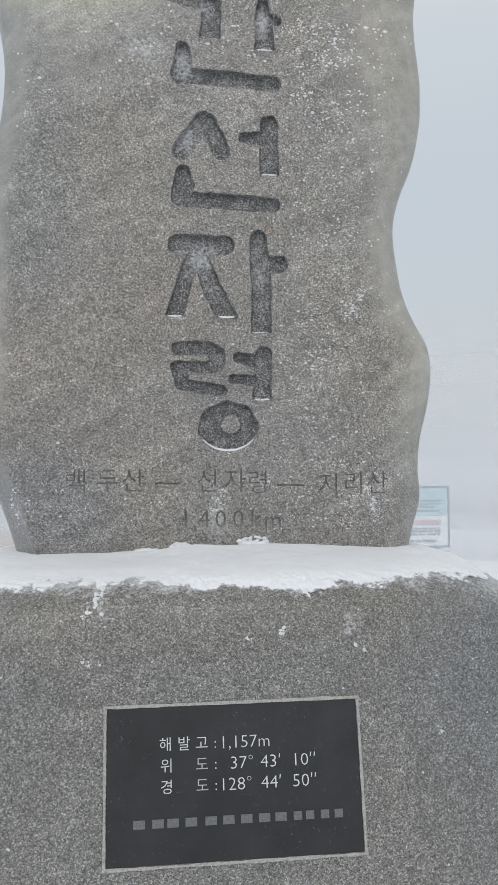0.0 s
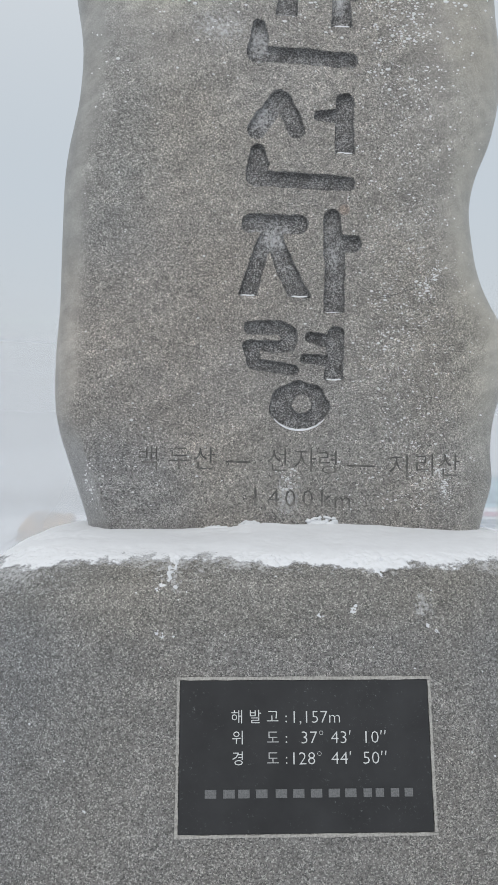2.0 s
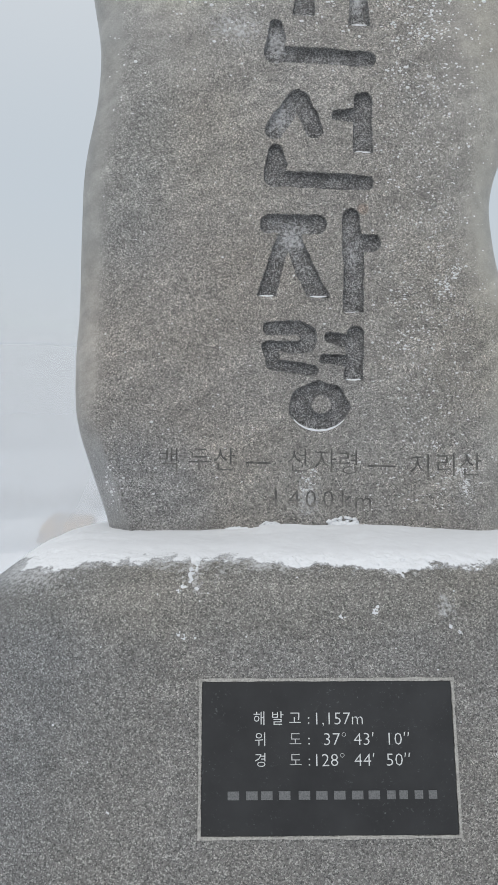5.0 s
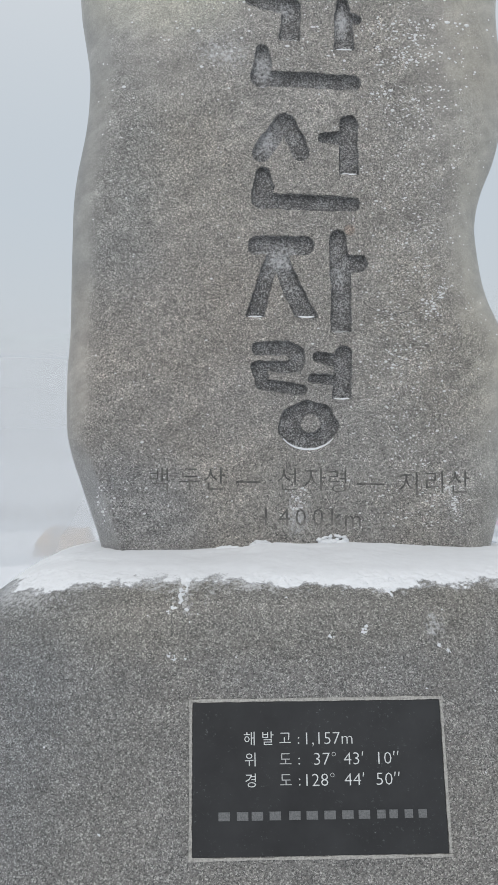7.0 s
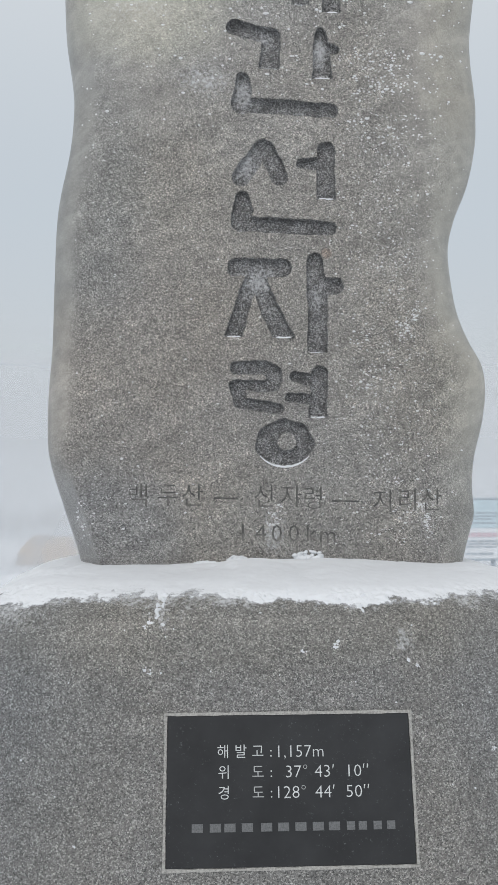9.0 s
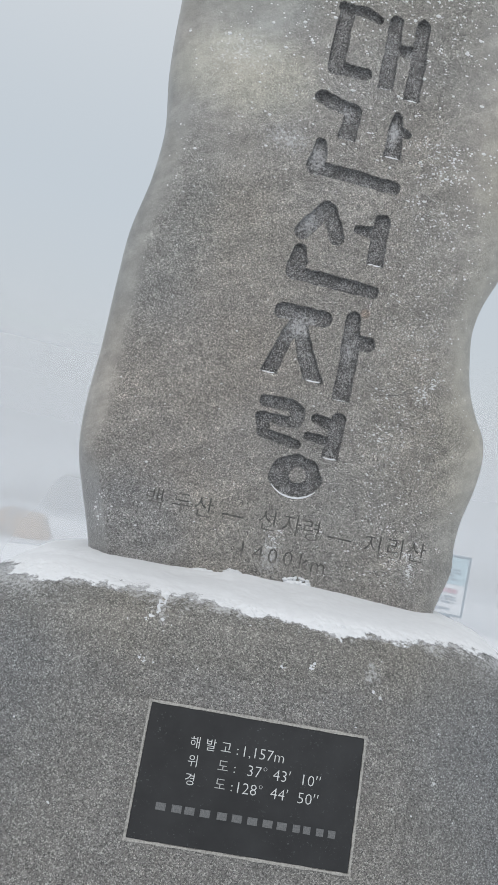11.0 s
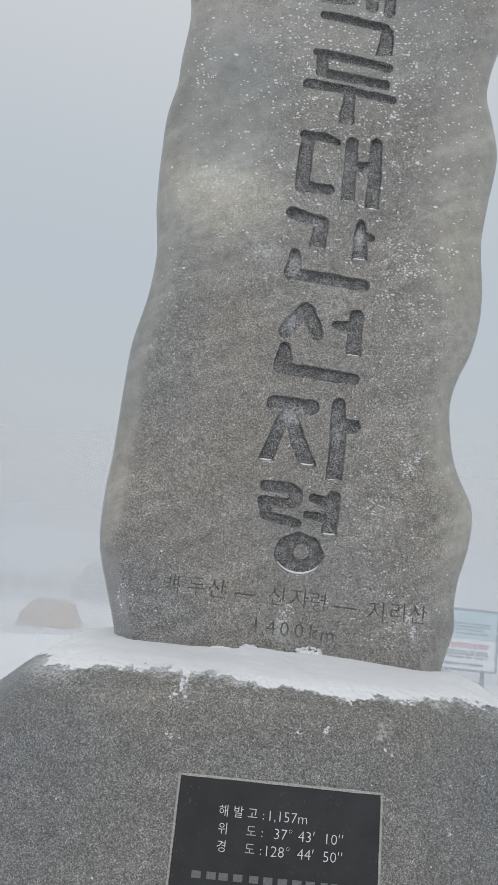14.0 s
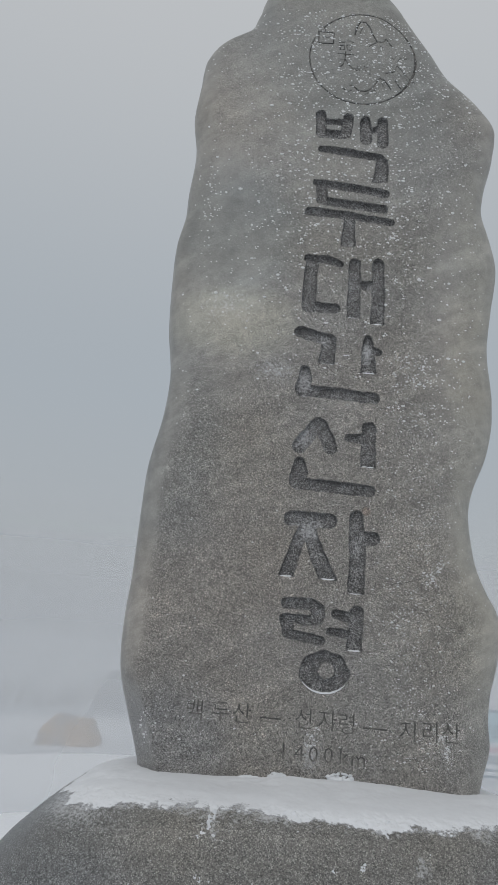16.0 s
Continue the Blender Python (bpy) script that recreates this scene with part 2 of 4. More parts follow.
# granite of the cut floors; recess shade is put into its dark colour
SHADED_CUT_STONE = granite("shaded_carved_granite", (0.018, 0.018, 0.019), (0.104, 0.104, 0.106), (0.52, 0.525, 0.53), (1.0, 0.98, 0.95), False,
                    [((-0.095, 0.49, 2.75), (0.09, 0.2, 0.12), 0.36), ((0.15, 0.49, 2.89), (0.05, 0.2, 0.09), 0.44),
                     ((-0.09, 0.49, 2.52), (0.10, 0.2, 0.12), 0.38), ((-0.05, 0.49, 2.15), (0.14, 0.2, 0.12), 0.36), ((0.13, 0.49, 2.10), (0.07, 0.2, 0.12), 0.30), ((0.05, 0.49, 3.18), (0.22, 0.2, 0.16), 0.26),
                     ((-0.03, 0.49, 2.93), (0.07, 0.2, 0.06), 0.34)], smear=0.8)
# worn edge of the cuts, made paler; its lit bevel is in the colour
WORN_LIT_EDGE = granite("worn_lit_cut_edge", (0.16, 0.16, 0.155), (0.38, 0.375, 0.36), (0.68, 0.67, 0.65), (1.03, 0.99, 0.94))
THIN_CUT = worn_cut_material("thin_cut_stone", (0.098, 0.097, 0.094))
EMBLEM_CUT = worn_cut_material("emblem_cut_stone", (0.045, 0.045, 0.044))
DRIFT_SNOW = thin_snow_material()
SNOW = snow_material("snow", (0.725, 0.745, 0.775))
GROUND_SNOW = snow_material("ground_snow", (0.84, 0.865, 0.90))


def ice_material():
    ma, tree, bsdf = node_material("frozen_droplet")
    bsdf.inputs["Base Color"].default_value = (0.76, 0.77, 0.78, 1)
    bsdf.inputs["Roughness"].default_value = 0.4
    bsdf.inputs["Transmission Weight"].default_value = 0.1
    bsdf.inputs["IOR"].default_value = 1.31
    return ma


ICE = ice_material()


def slab_material():
    """Polished black stone, dulled by frost and scratches."""
    ma, tree, bsdf = node_material("polished_black_stone")
    vec = coords(tree)
    n, f = noise_tex(tree, vec, 6, 5.0, 0.65), noise_tex(tree, vec, 130, 4.0, 0.8)
    speck = blend(tree, 1.0, ramp(tree, f, [(0.60, 0.0), (0.74, 0.7)]), ramp(tree, noise_tex(tree, vec, 9, 3.0, 0.6), [(0.46, 0.0), (0.62, 1.0)]), "MULTIPLY")
    col = blend(tree, ramp(tree, n, [(0.35, 0.0), (0.75, 1.0)]), (0.020, 0.021, 0.023), (0.036, 0.038, 0.041))
    scratch = noise_tex(tree, coords(tree, (0.16, 1.3, 1.0), (0, 0, radians(58)), "TEXTURE"), 30, 3.0, 0.7)
    speck = calc(tree, "MAXIMUM", speck, ramp(tree, scratch, [(0.69, 0.0), (0.76, 0.35)]))
    tree.links.new(blend(tree, speck, col, (0.22, 0.23, 0.24)), bsdf.inputs["Base Color"])
    tree.links.new(ramp(tree, n, [(0.3, 0.42), (0.7, 0.62)]), bsdf.inputs["Roughness"])
    bsdf.inputs["Specular IOR Level"].default_value = 0.28
    return ma


SLAB = slab_material()
LETTER_PAINT = painted("white_lettering", (0.56, 0.58, 0.59), 0.7, 240.0, 0.25)
FAINT_PAINT = painted("worn_lettering", (0.40, 0.41, 0.42), 0.7, 240.0, 0.35)
BAR_PAINT = painted("weathered_lettering", (0.125, 0.13, 0.135), 0.7, 240.0, 0.45)
MORTAR = painted("chiselled_edge", (0.33, 0.325, 0.31), 0.9, 210.0, 0.45)


def veil(name, cover, top):
    """Thin drifting fog: lets most of what is behind it through."""
    ma = bpy.data.materials.new(name)
    ma.use_nodes = True
    tree = ma.node_tree
    tree.nodes.clear()
    out, mix, both = (tree.nodes.new(k) for k in ("ShaderNodeOutputMaterial", "ShaderNodeMixShader", "ShaderNodeMixShader"))
    clear, lit, back = (tree.nodes.new(k) for k in ("ShaderNodeBsdfTransparent", "ShaderNodeBsdfDiffuse", "ShaderNodeBsdfTranslucent"))
    for b in (lit, back):
        b.inputs["Color"].default_value = (0.72, 0.74, 0.765, 1)
    n = noise_tex(tree, coords(tree), 0.35, 3.0, 0.5)
    height, thins = tree.nodes.new("ShaderNodeSeparateXYZ"), tree.nodes.new("ShaderNodeMapRange")
    tree.links.new(coords(tree), height.inputs[0])
    tree.links.new(height.outputs["Z"], thins.inputs["Value"])
    thins.interpolation_type = "SMOOTHSTEP"
    thins.inputs["From Min"].default_value, thins.inputs["From Max"].default_value = 1.6, top
    thins.inputs["To Min"].default_value, thins.inputs["To Max"].default_value = 1.0, 0.0
    tree.links.new(calc(tree, "MULTIPLY", ramp(tree, n, [(0.3, cover - 0.04), (0.7, cover + 0.04)]), thins.outputs[0]), mix.inputs[0])
    both.inputs[0].default_value = 0.5
    tree.links.new(lit.outputs[0], both.inputs[1])
    tree.links.new(back.outputs[0], both.inputs[2])
    tree.links.new(clear.outputs[0], mix.inputs[1])
    tree.links.new(both.outputs[0], mix.inputs[2])
    tree.links.new(mix.outputs[0], out.inputs[0])
    return ma


# ---- building helpers ----
def link_mesh(name, me, material, parent=None, label="", smooth=True):
    me.materials.append(material)
    if smooth:
        me.polygons.foreach_set("use_smooth", np.ones(len(me.polygons), bool))
    ob = new(name, me)
    ob.parent = parent
    if label:
        ob["label"] = label
    return ob


def part(name, bm, material, parent, label="", smooth=False):
    me = bpy.data.meshes.new(name)
    bm.to_mesh(me)
    bm.free()
    return link_mesh(name, me, material, parent, label, smooth)


def mesh_of(name, verts, faces):
    me = bpy.data.meshes.new(name)
    me.from_pydata(np.asarray(verts).tolist(), [], np.asarray(faces).tolist() if not isinstance(faces, list) else faces)
    me.update()
    return me


def thing(name, label, category, place=(0, 0, 0), group="", kind=""):
    ob = new(name)
    ob.location = place
    return tagged(ob, label, category, group, kind)


def box(bm, size, m, bevel=0.0):
    made = bmesh.ops.create_cube(bm, size=1, matrix=m @ Matrix.Diagonal((*size, 1)))
    if bevel:
        edges = list({e for v in made["verts"] for e in v.link_edges})
        bmesh.ops.bevel(bm, geom=edges, offset=bevel, segments=2, affect="EDGES", profile=0.5)
    return bm


def wobble(x, y, z, scale, octaves=3):
    """Fractal noise at arrays of places, about -1 to 1."""
    flat = np.stack(np.broadcast_arrays(x, y, z), -1).reshape(-1, 3) * scale
    out = np.array([noise.fractal(p, 1.0, 2.0, octaves) for p in flat.tolist()])
    return out.reshape(np.broadcast(x, y, z).shape)


def smooth01(v):
    v = np.clip(v, 0, 1)
    return v * v * (3 - 2 * v)


def curve_through(keys, values, at):
    """A smooth curve through the given values."""
    keys, values = np.array(keys, float), np.array(values, float)
    slope = np.gradient(values, keys)
    n = np.clip(np.searchsorted(keys, at) - 1, 0, len(keys) - 2)
    h = keys[n + 1] - keys[n]
    t = (at - keys[n]) / h
    return ((2 * t**3 - 3 * t**2 + 1) * values[n] + (t**3 - 2 * t**2 + t) * h * slope[n]
            + (-2 * t**3 + 3 * t**2) * values[n + 1] + (t**3 - t**2) * h * slope[n + 1])


def blob(bm, m, seed, rough=0.25, level=2):
    """A lump of snow or rock: an uneven ball, flattened by m."""
    made = bmesh.ops.create_icosphere(bm, subdivisions=level, radius=1.0)
    for v in made["verts"]:
        v.co *= 1.0 + rough * noise.fractal(v.co * 1.7 + Vector((seed * 3.1, seed * 1.7, seed)), 1.0, 2.0, 3)
        v.co = m @ v.co


# ---- ground ----
def ground_height(x, y):
    far = np.hypot(x, y - 1.0)
    return (0.05 * np.sin(0.42 * x + 0.6) * np.sin(0.35 * y) + 0.025 * np.sin(1.3 * x + 0.4 * y)) * smooth01((far - 2.2) / 4) - 0.0009 * np.clip(far - 14, 0, 60) ** 2


def build_ground():
    ring = np.concatenate([np.linspace(0, 20, 110), np.geomspace(20.6, 900, 40)])
    turn = np.linspace(0, 2 * math.pi, 161)[:-1]
    x, y = ring[:, None] * np.cos(turn), ring[:, None] * np.sin(turn) + 1.0
    z = ground_height(x, y)
    near = ring < 22
    z[near] += 0.018 * wobble(x[near], y[near], 0.0, 1.6, 4)
    n = len(turn)
    i, j = np.meshgrid(np.arange(len(ring) - 1), np.arange(n), indexing="ij")
    faces = np.stack([i * n + j, (i + 1) * n + j, (i + 1) * n + (j + 1) % n, i * n + (j + 1) % n], -1).reshape(-1, 4)
    ob = link_mesh("ground", mesh_of("ground", np.stack([x, y, z], -1).reshape(-1, 3), faces), GROUND_SNOW)
    return tagged(ob, "wind-packed white snow covering the open hilltop", "ground", kind="structure")


build_ground()


def fog_bank(radius, cover, top):
    """A bank of fog standing round the far side of the hilltop."""
    turn = np.linspace(radians(-8), radians(188), 60)
    rise = np.linspace(-6.0, top, 8)
    v = [(radius * math.cos(a), radius * math.sin(a), h) for h in rise for a in turn]
    n = len(turn)
    f = [(k * n + i, k * n + i + 1, (k + 1) * n + i + 1, (k + 1) * n + i) for k in range(len(rise) - 1) for i in range(n - 1)]
    ob = link_mesh("fog_bank", mesh_of("fog_bank", v, f), veil("fog_bank", cover, top))
    return tagged(ob, "pale drifting fog that thins out the view", "fog", kind="structure")


fog_bank(6.2, 0.32, 3.0)
fog_bank(9.8, 0.52, 3.8)
fog_bank(14.5, 0.72, 5.2)


# ---- pedestal boulder ----
RIM_Z = [0.0, 0.35, 0.60, 0.80, 0.95, 1.05, 1.12, 1.170, 1.204, 1.227, 1.240, 1.246, 1.249]
RIM_A = [1.20, 1.165, 1.125, 1.092, 1.048, 0.985, 0.912, 0.848, 0.79, 0.74, 0.68, 0.60, 0.42]
RIM_F = [-0.17, -0.135, -0.078, -0.0333, 0.0, 0.022, 0.038, 0.056, 0.086, 0.130, 0.19, 0.27, 0.42]
PLAQUE_TOP, PLAQUE_SLOPE = 0.95, 0.222


def pedestal_surface(index, turn):
    """Places on the boulder for a height index (0 to 12) and an azimuth; the front is at -90 degrees."""
    keys = np.arange(len(RIM_Z))
    z, a, f = (curve_through(keys, t, index) for t in (RIM_Z, RIM_A, RIM_F))
    c, s = np.cos(turn), np.sin(turn)
    n = 2 / 3.6
    x = -0.025 + a * np.sign(c) * np.abs(c) ** n
    depth = np.where(s < 0, 0.58 - f, 0.62 - 0.5 * (f + 0.1))
    y = 0.58 + depth * np.sign(s) * np.abs(s) ** n
    return x, y, z * np.ones_like(x)


def pedestal_turns(count, front_only=1.0):
    """Azimuths that lie evenly along the rounded outline, or closer together on its front."""
    fine = np.linspace(0, 2 * math.pi, 20001)
    x, y, _ = pedestal_surface(np.full_like(fine, 6.0), fine)
    step = np.hypot(np.diff(x), np.diff(y)) * np.where(y[1:] < 0.62, front_only, 1.0)
    run = np.concatenate([[0], np.cumsum(step)])
    return np.interp(np.linspace(0, run[-1], count + 1)[:-1], run, fine)


def grid_faces(rows, cols):
    i, j = np.meshgrid(np.arange(rows - 1), np.arange(cols), indexing="ij")
    return np.stack([i * cols + j, i * cols + (j + 1) % cols, (i + 1) * cols + (j + 1) % cols, (i + 1) * cols + j], -1).reshape(-1, 4)


def unit_normals(x, y, z):
    p = np.stack([x, y, z], -1)
    dv = np.gradient(p, axis=0)
    du = np.roll(p, -1, 1) - np.roll(p, 1, 1)
    n = np.cross(du, dv)
    return n / np.maximum(np.linalg.norm(n, axis=-1, keepdims=True), 1e-9)


def pedestal_shape(index, turns):
    """The boulder with its slow dents, kept flat where the plaque is let in."""
    x, y, z = pedestal_surface(index[:, None], turns[None, :])
    n = unit_normals(x, y, z)
    dent = 0.016 * wobble(x, y, z, 2.3, 2)
    flat = smooth01((np.abs(x) - 0.32) / 0.25 + np.clip((np.abs(z - 0.78) - 0.20) / 0.22, 0, 1))
    front = y < 0.4
    dent = np.where(front, dent * flat, dent)
    dent *= smooth01((1.242 - z) / 0.05) * 0.9 + 0.1
    return np.stack([x, y, z], -1) + n * dent[..., None], n


def build_pedestal():
    ped = thing("pedestal_boulder", "rounded grey granite boulder carrying the standing stone", "pedestal")
    index = np.concatenate([np.linspace(0, 4, 60), np.linspace(4, 12, 90)[1:]])
    turns = pedestal_turns(460)
    p, _ = pedestal_shape(index, turns)
    rows, cols = p.shape[:2]
    faces = grid_faces(rows, cols).tolist()
    faces.append([(rows - 1) * cols + k for k in range(cols)])
    faces.append([k for k in range(cols)][::-1])
    link_mesh("body", mesh_of("body", p.reshape(-1, 3), faces), BASE_STONE, ped)
    # pale flecks of frost and lichen stuck to the front
    bm = bmesh.new()
    rng = random.Random(5)
    spots = [(0.127, 1.114, 0.011), (0.04, 1.10, 0.008), (-0.35, 1.17, 0.009), (-0.36, 1.16, 0.006), (-0.36, 1.06, 0.009), (-0.345, 1.05, 0.006),
             (0.31, 1.075, 0.007), (0.335, 1.06, 0.006), (0.52, 0.86, 0.006), (-0.52, 0.66, 0.005)]
    spots += [(rng.uniform(-0.7, 0.7), rng.uniform(0.55, 1.19), rng.uniform(0.0012, 0.0030)) for _ in range(60)]
    for k, (x, z, r) in enumerate(spots):
        if abs(x) < 0.32 and z < 0.965:
            continue
        bump_y = float(curve_through(RIM_Z, RIM_F, np.array(z))) + 0.55 * (abs(x + 0.025) / 1.0) ** 3.6 * 0.28
        hit, place, normal, _ = ped.children[0].ray_cast((x, bump_y - 0.5, z), (0, 1, 0))
        if hit:
            turn = Matrix.Translation(place) @ Vector(normal).to_track_quat("Z", "Y").to_matrix().to_4x4()
            for q in range(9 if r > 0.004 else 1):
                off = Matrix.Translation((rng.gauss(0, 0.45) * r, rng.gauss(0, 0.45) * r, 0)) if r > 0.004 else Matrix()
                small = r * (rng.uniform(0.15, 0.45) if r > 0.004 else 1.0)
                blob(bm, turn @ off @ Matrix.Diagonal((small * rng.uniform(0.7, 1.5), small, 0.0007, 1)), k + q, 0.4, 1)
    tagged(part("frost_fleck", bm, SNOW, ped, "small white flecks of frost"), kind="stuff")
    return ped


build_pedestal()


# ---- snow on the boulder ----
def build_snow_drift():
    index = np.linspace(6.0, 12, 190)
    turns = pedestal_turns(1150, 5.0)
    p, n = pedestal_shape(index, turns)
    x, y, z = p[..., 0], p[..., 1], p[..., 2]
    front = y < 0.75
    ragged = wobble(x, y, z, 9.0, 4)
    fine = wobble(x, y, z, 38.0, 3)
    crumb = wobble(x, y, z, 110.0, 2)
    edge = 1.211 + 0.010 * ragged + (0.010 * fine + 0.004 * crumb) * smooth01((1.240 - z) / 0.016) - 0.030 * smooth01((np.abs(x) - 0.50) / 0.25)
    edge += np.where(front, 0.008 * np.exp(-((x + 0.30) / 0.14) ** 2) - 0.016 * np.exp(-((x - 0.18) / 0.17) ** 2), 0.0)
    cover = (z - edge) / 0.028
    spill = np.zeros_like(cover)
    for cx, low, half in ((-0.322, 1.160, 0.016), (0.205, 1.188, 0.018), (0.16, 1.208, 0.06), (-0.06, 1.210, 0.04)):
        tongue = smooth01(1.2 - np.abs(x - cx + 0.010 * ragged) / half) * smooth01((z - low) / 0.02 + 0.4) * smooth01((1.240 - z) / 0.012)
        spill = np.maximum(spill, np.where(front, tongue, 0.0))
        cover = np.where(front, np.maximum(cover, tongue * (0.36 + 1.6 * fine + 0.9 * crumb) - 0.20), cover)
    thick = 0.0065 * smooth01(cover) + 0.004 * smooth01(cover - 0.6) * (1 + ragged)
    near = np.exp(-np.abs(y - 0.455) / 0.14) * (y < 0.6)
    thick += near * (0.003 + 0.027 * np.exp(-((x - 0.01) / 0.34) ** 2) + 0.015 * np.exp(-((x + 0.11) / 0.09) ** 2) + 0.008 * np.exp(-((x - 0.17) / 0.09) ** 2) + 0.005 * ragged) * smooth01(cover - 0.5)
    thick += np.where(cover < 0.02, -0.006, 0.0)
    packed = np.clip(cover, -0.5, 2.0) + 0.55 * spill * (cover > 0.02) - 0.35 * smooth01((np.abs(x + 0.05) - 0.48) / 0.25) * smooth01((1.240 - z) / 0.02) * (0.6 + 0.6 * ragged)
    p = p + n * thick[..., None]
    rows, cols = p.shape[:2]
    faces = grid_faces(rows, cols).tolist()
    faces.append([(rows - 1) * cols + k for k in range(cols)])
    me = mesh_of("snow_drift", p.reshape(-1, 3), faces)
    me.attributes.new("snow_depth", "FLOAT", "POINT").data.foreach_set("value", packed.ravel().astype(np.float32))
    ob = link_mesh("snow_drift", me, DRIFT_SNOW)
    return tagged(ob, "thin white snow lying on the boulder's top", "snow")


build_snow_drift()


# ---- standing stone ----
FACE_Y = 0.464
LEFT_Z = [1.18, 1.31, 1.44, 1.58, 1.78, 1.93, 2.20, 2.38, 2.60, 2.75, 2.98, 3.20, 3.39, 3.535, 3.62, 3.85, 4.02, 4.21, 4.315, 4.382, 4.452, 4.582, 4.712, 4.79, 4.86]
LEFT_X = [-0.605, -0.638, -0.680, -0.722, -0.732, -0.721, -0.712, -0.702, -0.660, -0.648, -0.675, -0.684, -0.680, -0.654, -0.652, -0.637, -0.660, -0.645, -0.632, -0.587, -0.475, -0.405, -0.36, -0.27, -0.10]
RIGHT_Z = [1.18, 1.31, 1.41, 1.50, 1.58, 1.73, 1.82, 1.90, 1.97, 2.06, 2.17, 2.28, 2.38, 2.50, 2.63, 2.74, 2.98, 3.15, 3.36, 3.50, 3.61, 3.72, 3.93, 4.060, 4.158, 4.273, 4.420, 4.577, 4.705, 4.79, 4.86]
RIGHT_X = [0.610, 0.642, 0.668, 0.664, 0.670, 0.704, 0.712, 0.699, 0.659, 0.620, 0.597, 0.589, 0.610, 0.658, 0.688, 0.693, 0.674, 0.691, 0.711, 0.680, 0.652, 0.661, 0.706, 0.710, 0.638, 0.514, 0.418, 0.320, 0.248, 0.185, 0.03]


def edge_left(z):
    return curve_through(LEFT_Z, LEFT_X, z)


def edge_right(z):
    return curve_through(RIGHT_Z, RIGHT_X, z)


def face_y(x, z):
    """The front of the standing stone before anything is cut into it."""
    x, z = np.broadcast_arrays(np.asarray(x, float), np.asarray(z, float))
    l, r = x - edge_left(z), edge_right(z) - x
    rl = 0.18 + 0.04 * np.sin(z * 2.3) - 0.09 * smooth01((1.75 - z) / 0.2)
    rr = 0.24 + 0.04 * np.sin(z * 3.1 + 1.0)
    y = np.full(x.shape, FACE_Y)
    for gap, radius in ((l, rl), (r, rr)):
        t = np.clip(1 - gap / radius, 0, 1)
        y = y + 0.14 * (1 - np.sqrt(np.maximum(1 - t**2.2, 0)))
    # a flat facet along the left foot
    y = y + (np.maximum(y, FACE_Y + 1.5 * (0.085 - l)) - y) * smooth01((1.64 - z) / 0.16)
    top = np.clip((z - 4.5) / 0.36, 0, 1)
    y = y + 0.16 * (1 - np.sqrt(np.maximum(1 - top**3, 0)))
    swell = 0.010 * np.sin(2.1 * z + 1.3 * x) + 0.006 * np.sin(5.3 * z - 2.9 * x + 1.0) + 0.022 * np.exp(-((x + 0.42) / 0.2) ** 2 - ((z - 3.25) / 0.25) ** 2) - 0.020 * np.exp(-((x + 0.40) / 0.22) ** 2 - ((z - 2.95) / 0.16) ** 2)
    calm = smooth01((np.abs(x - 0.03) - 0.20) / 0.25)
    return y + swell * (0.15 + 0.85 * calm)


def strokes_gan():
    return [
        (True, (-0.124, 2.956, 0.0234), (-0.061, 2.941, 0.0234), (-0.008, 2.927, 0.0289), (-0.010, 2.881, 0.0306), (-0.014, 2.824, 0.0306)),
        (True, (0.151, 2.945, 0.0163), (0.152, 2.903, 0.0254), (0.155, 2.798, 0.0308)),
        (False, (0.165, 2.897, 0.0199), (0.196, 2.887, 0.0127)),
        (False, (-0.097, 2.794, 0.0197), (-0.097, 2.752, 0.0287), (-0.101, 2.710, 0.0323)),
        (False, (-0.097, 2.710, 0.0233), (0.065, 2.700, 0.0234), (0.184, 2.693, 0.0217)),
    ]


def strokes_seon():
    return [
        (False, (-0.035, 2.576, 0.0251), (-0.070, 2.525, 0.0286), (-0.103, 2.478, 0.0285)),
        (False, (-0.026, 2.569, 0.0269), (0.001, 2.517, 0.0269), (0.018, 2.478, 0.0262)),
        (True, (0.167, 2.568, 0.0271), (0.166, 2.411, 0.0288)),
        (False, (0.087, 2.524, 0.0180), (0.145, 2.525, 0.0198)),
        (False, (-0.101, 2.413, 0.0214), (-0.098, 2.371, 0.0321), (-0.103, 2.335, 0.0321)),
        (False, (-0.112, 2.330, 0.0232), (0.027, 2.324, 0.0233), (0.176, 2.317, 0.0216)),
    ]


def strokes_ja():
    return [
        (False, (-0.117, 2.193, 0.0285), (0.027, 2.191, 0.0286)),
        (True, (-0.066, 2.161, 0.0214), (-0.098, 2.075, 0.0231), (-0.127, 1.973, 0.0266)),
        (True, (-0.048, 2.147, 0.0267), (-0.013, 2.058, 0.0285), (0.030, 1.971, 0.0303)),
        (True, (0.127, 2.213, 0.0233), (0.136, 2.113, 0.0305), (0.137, 1.923, 0.0304)),
        (False, (0.161, 2.134, 0.0251), (0.195, 2.135, 0.0251)),
    ]


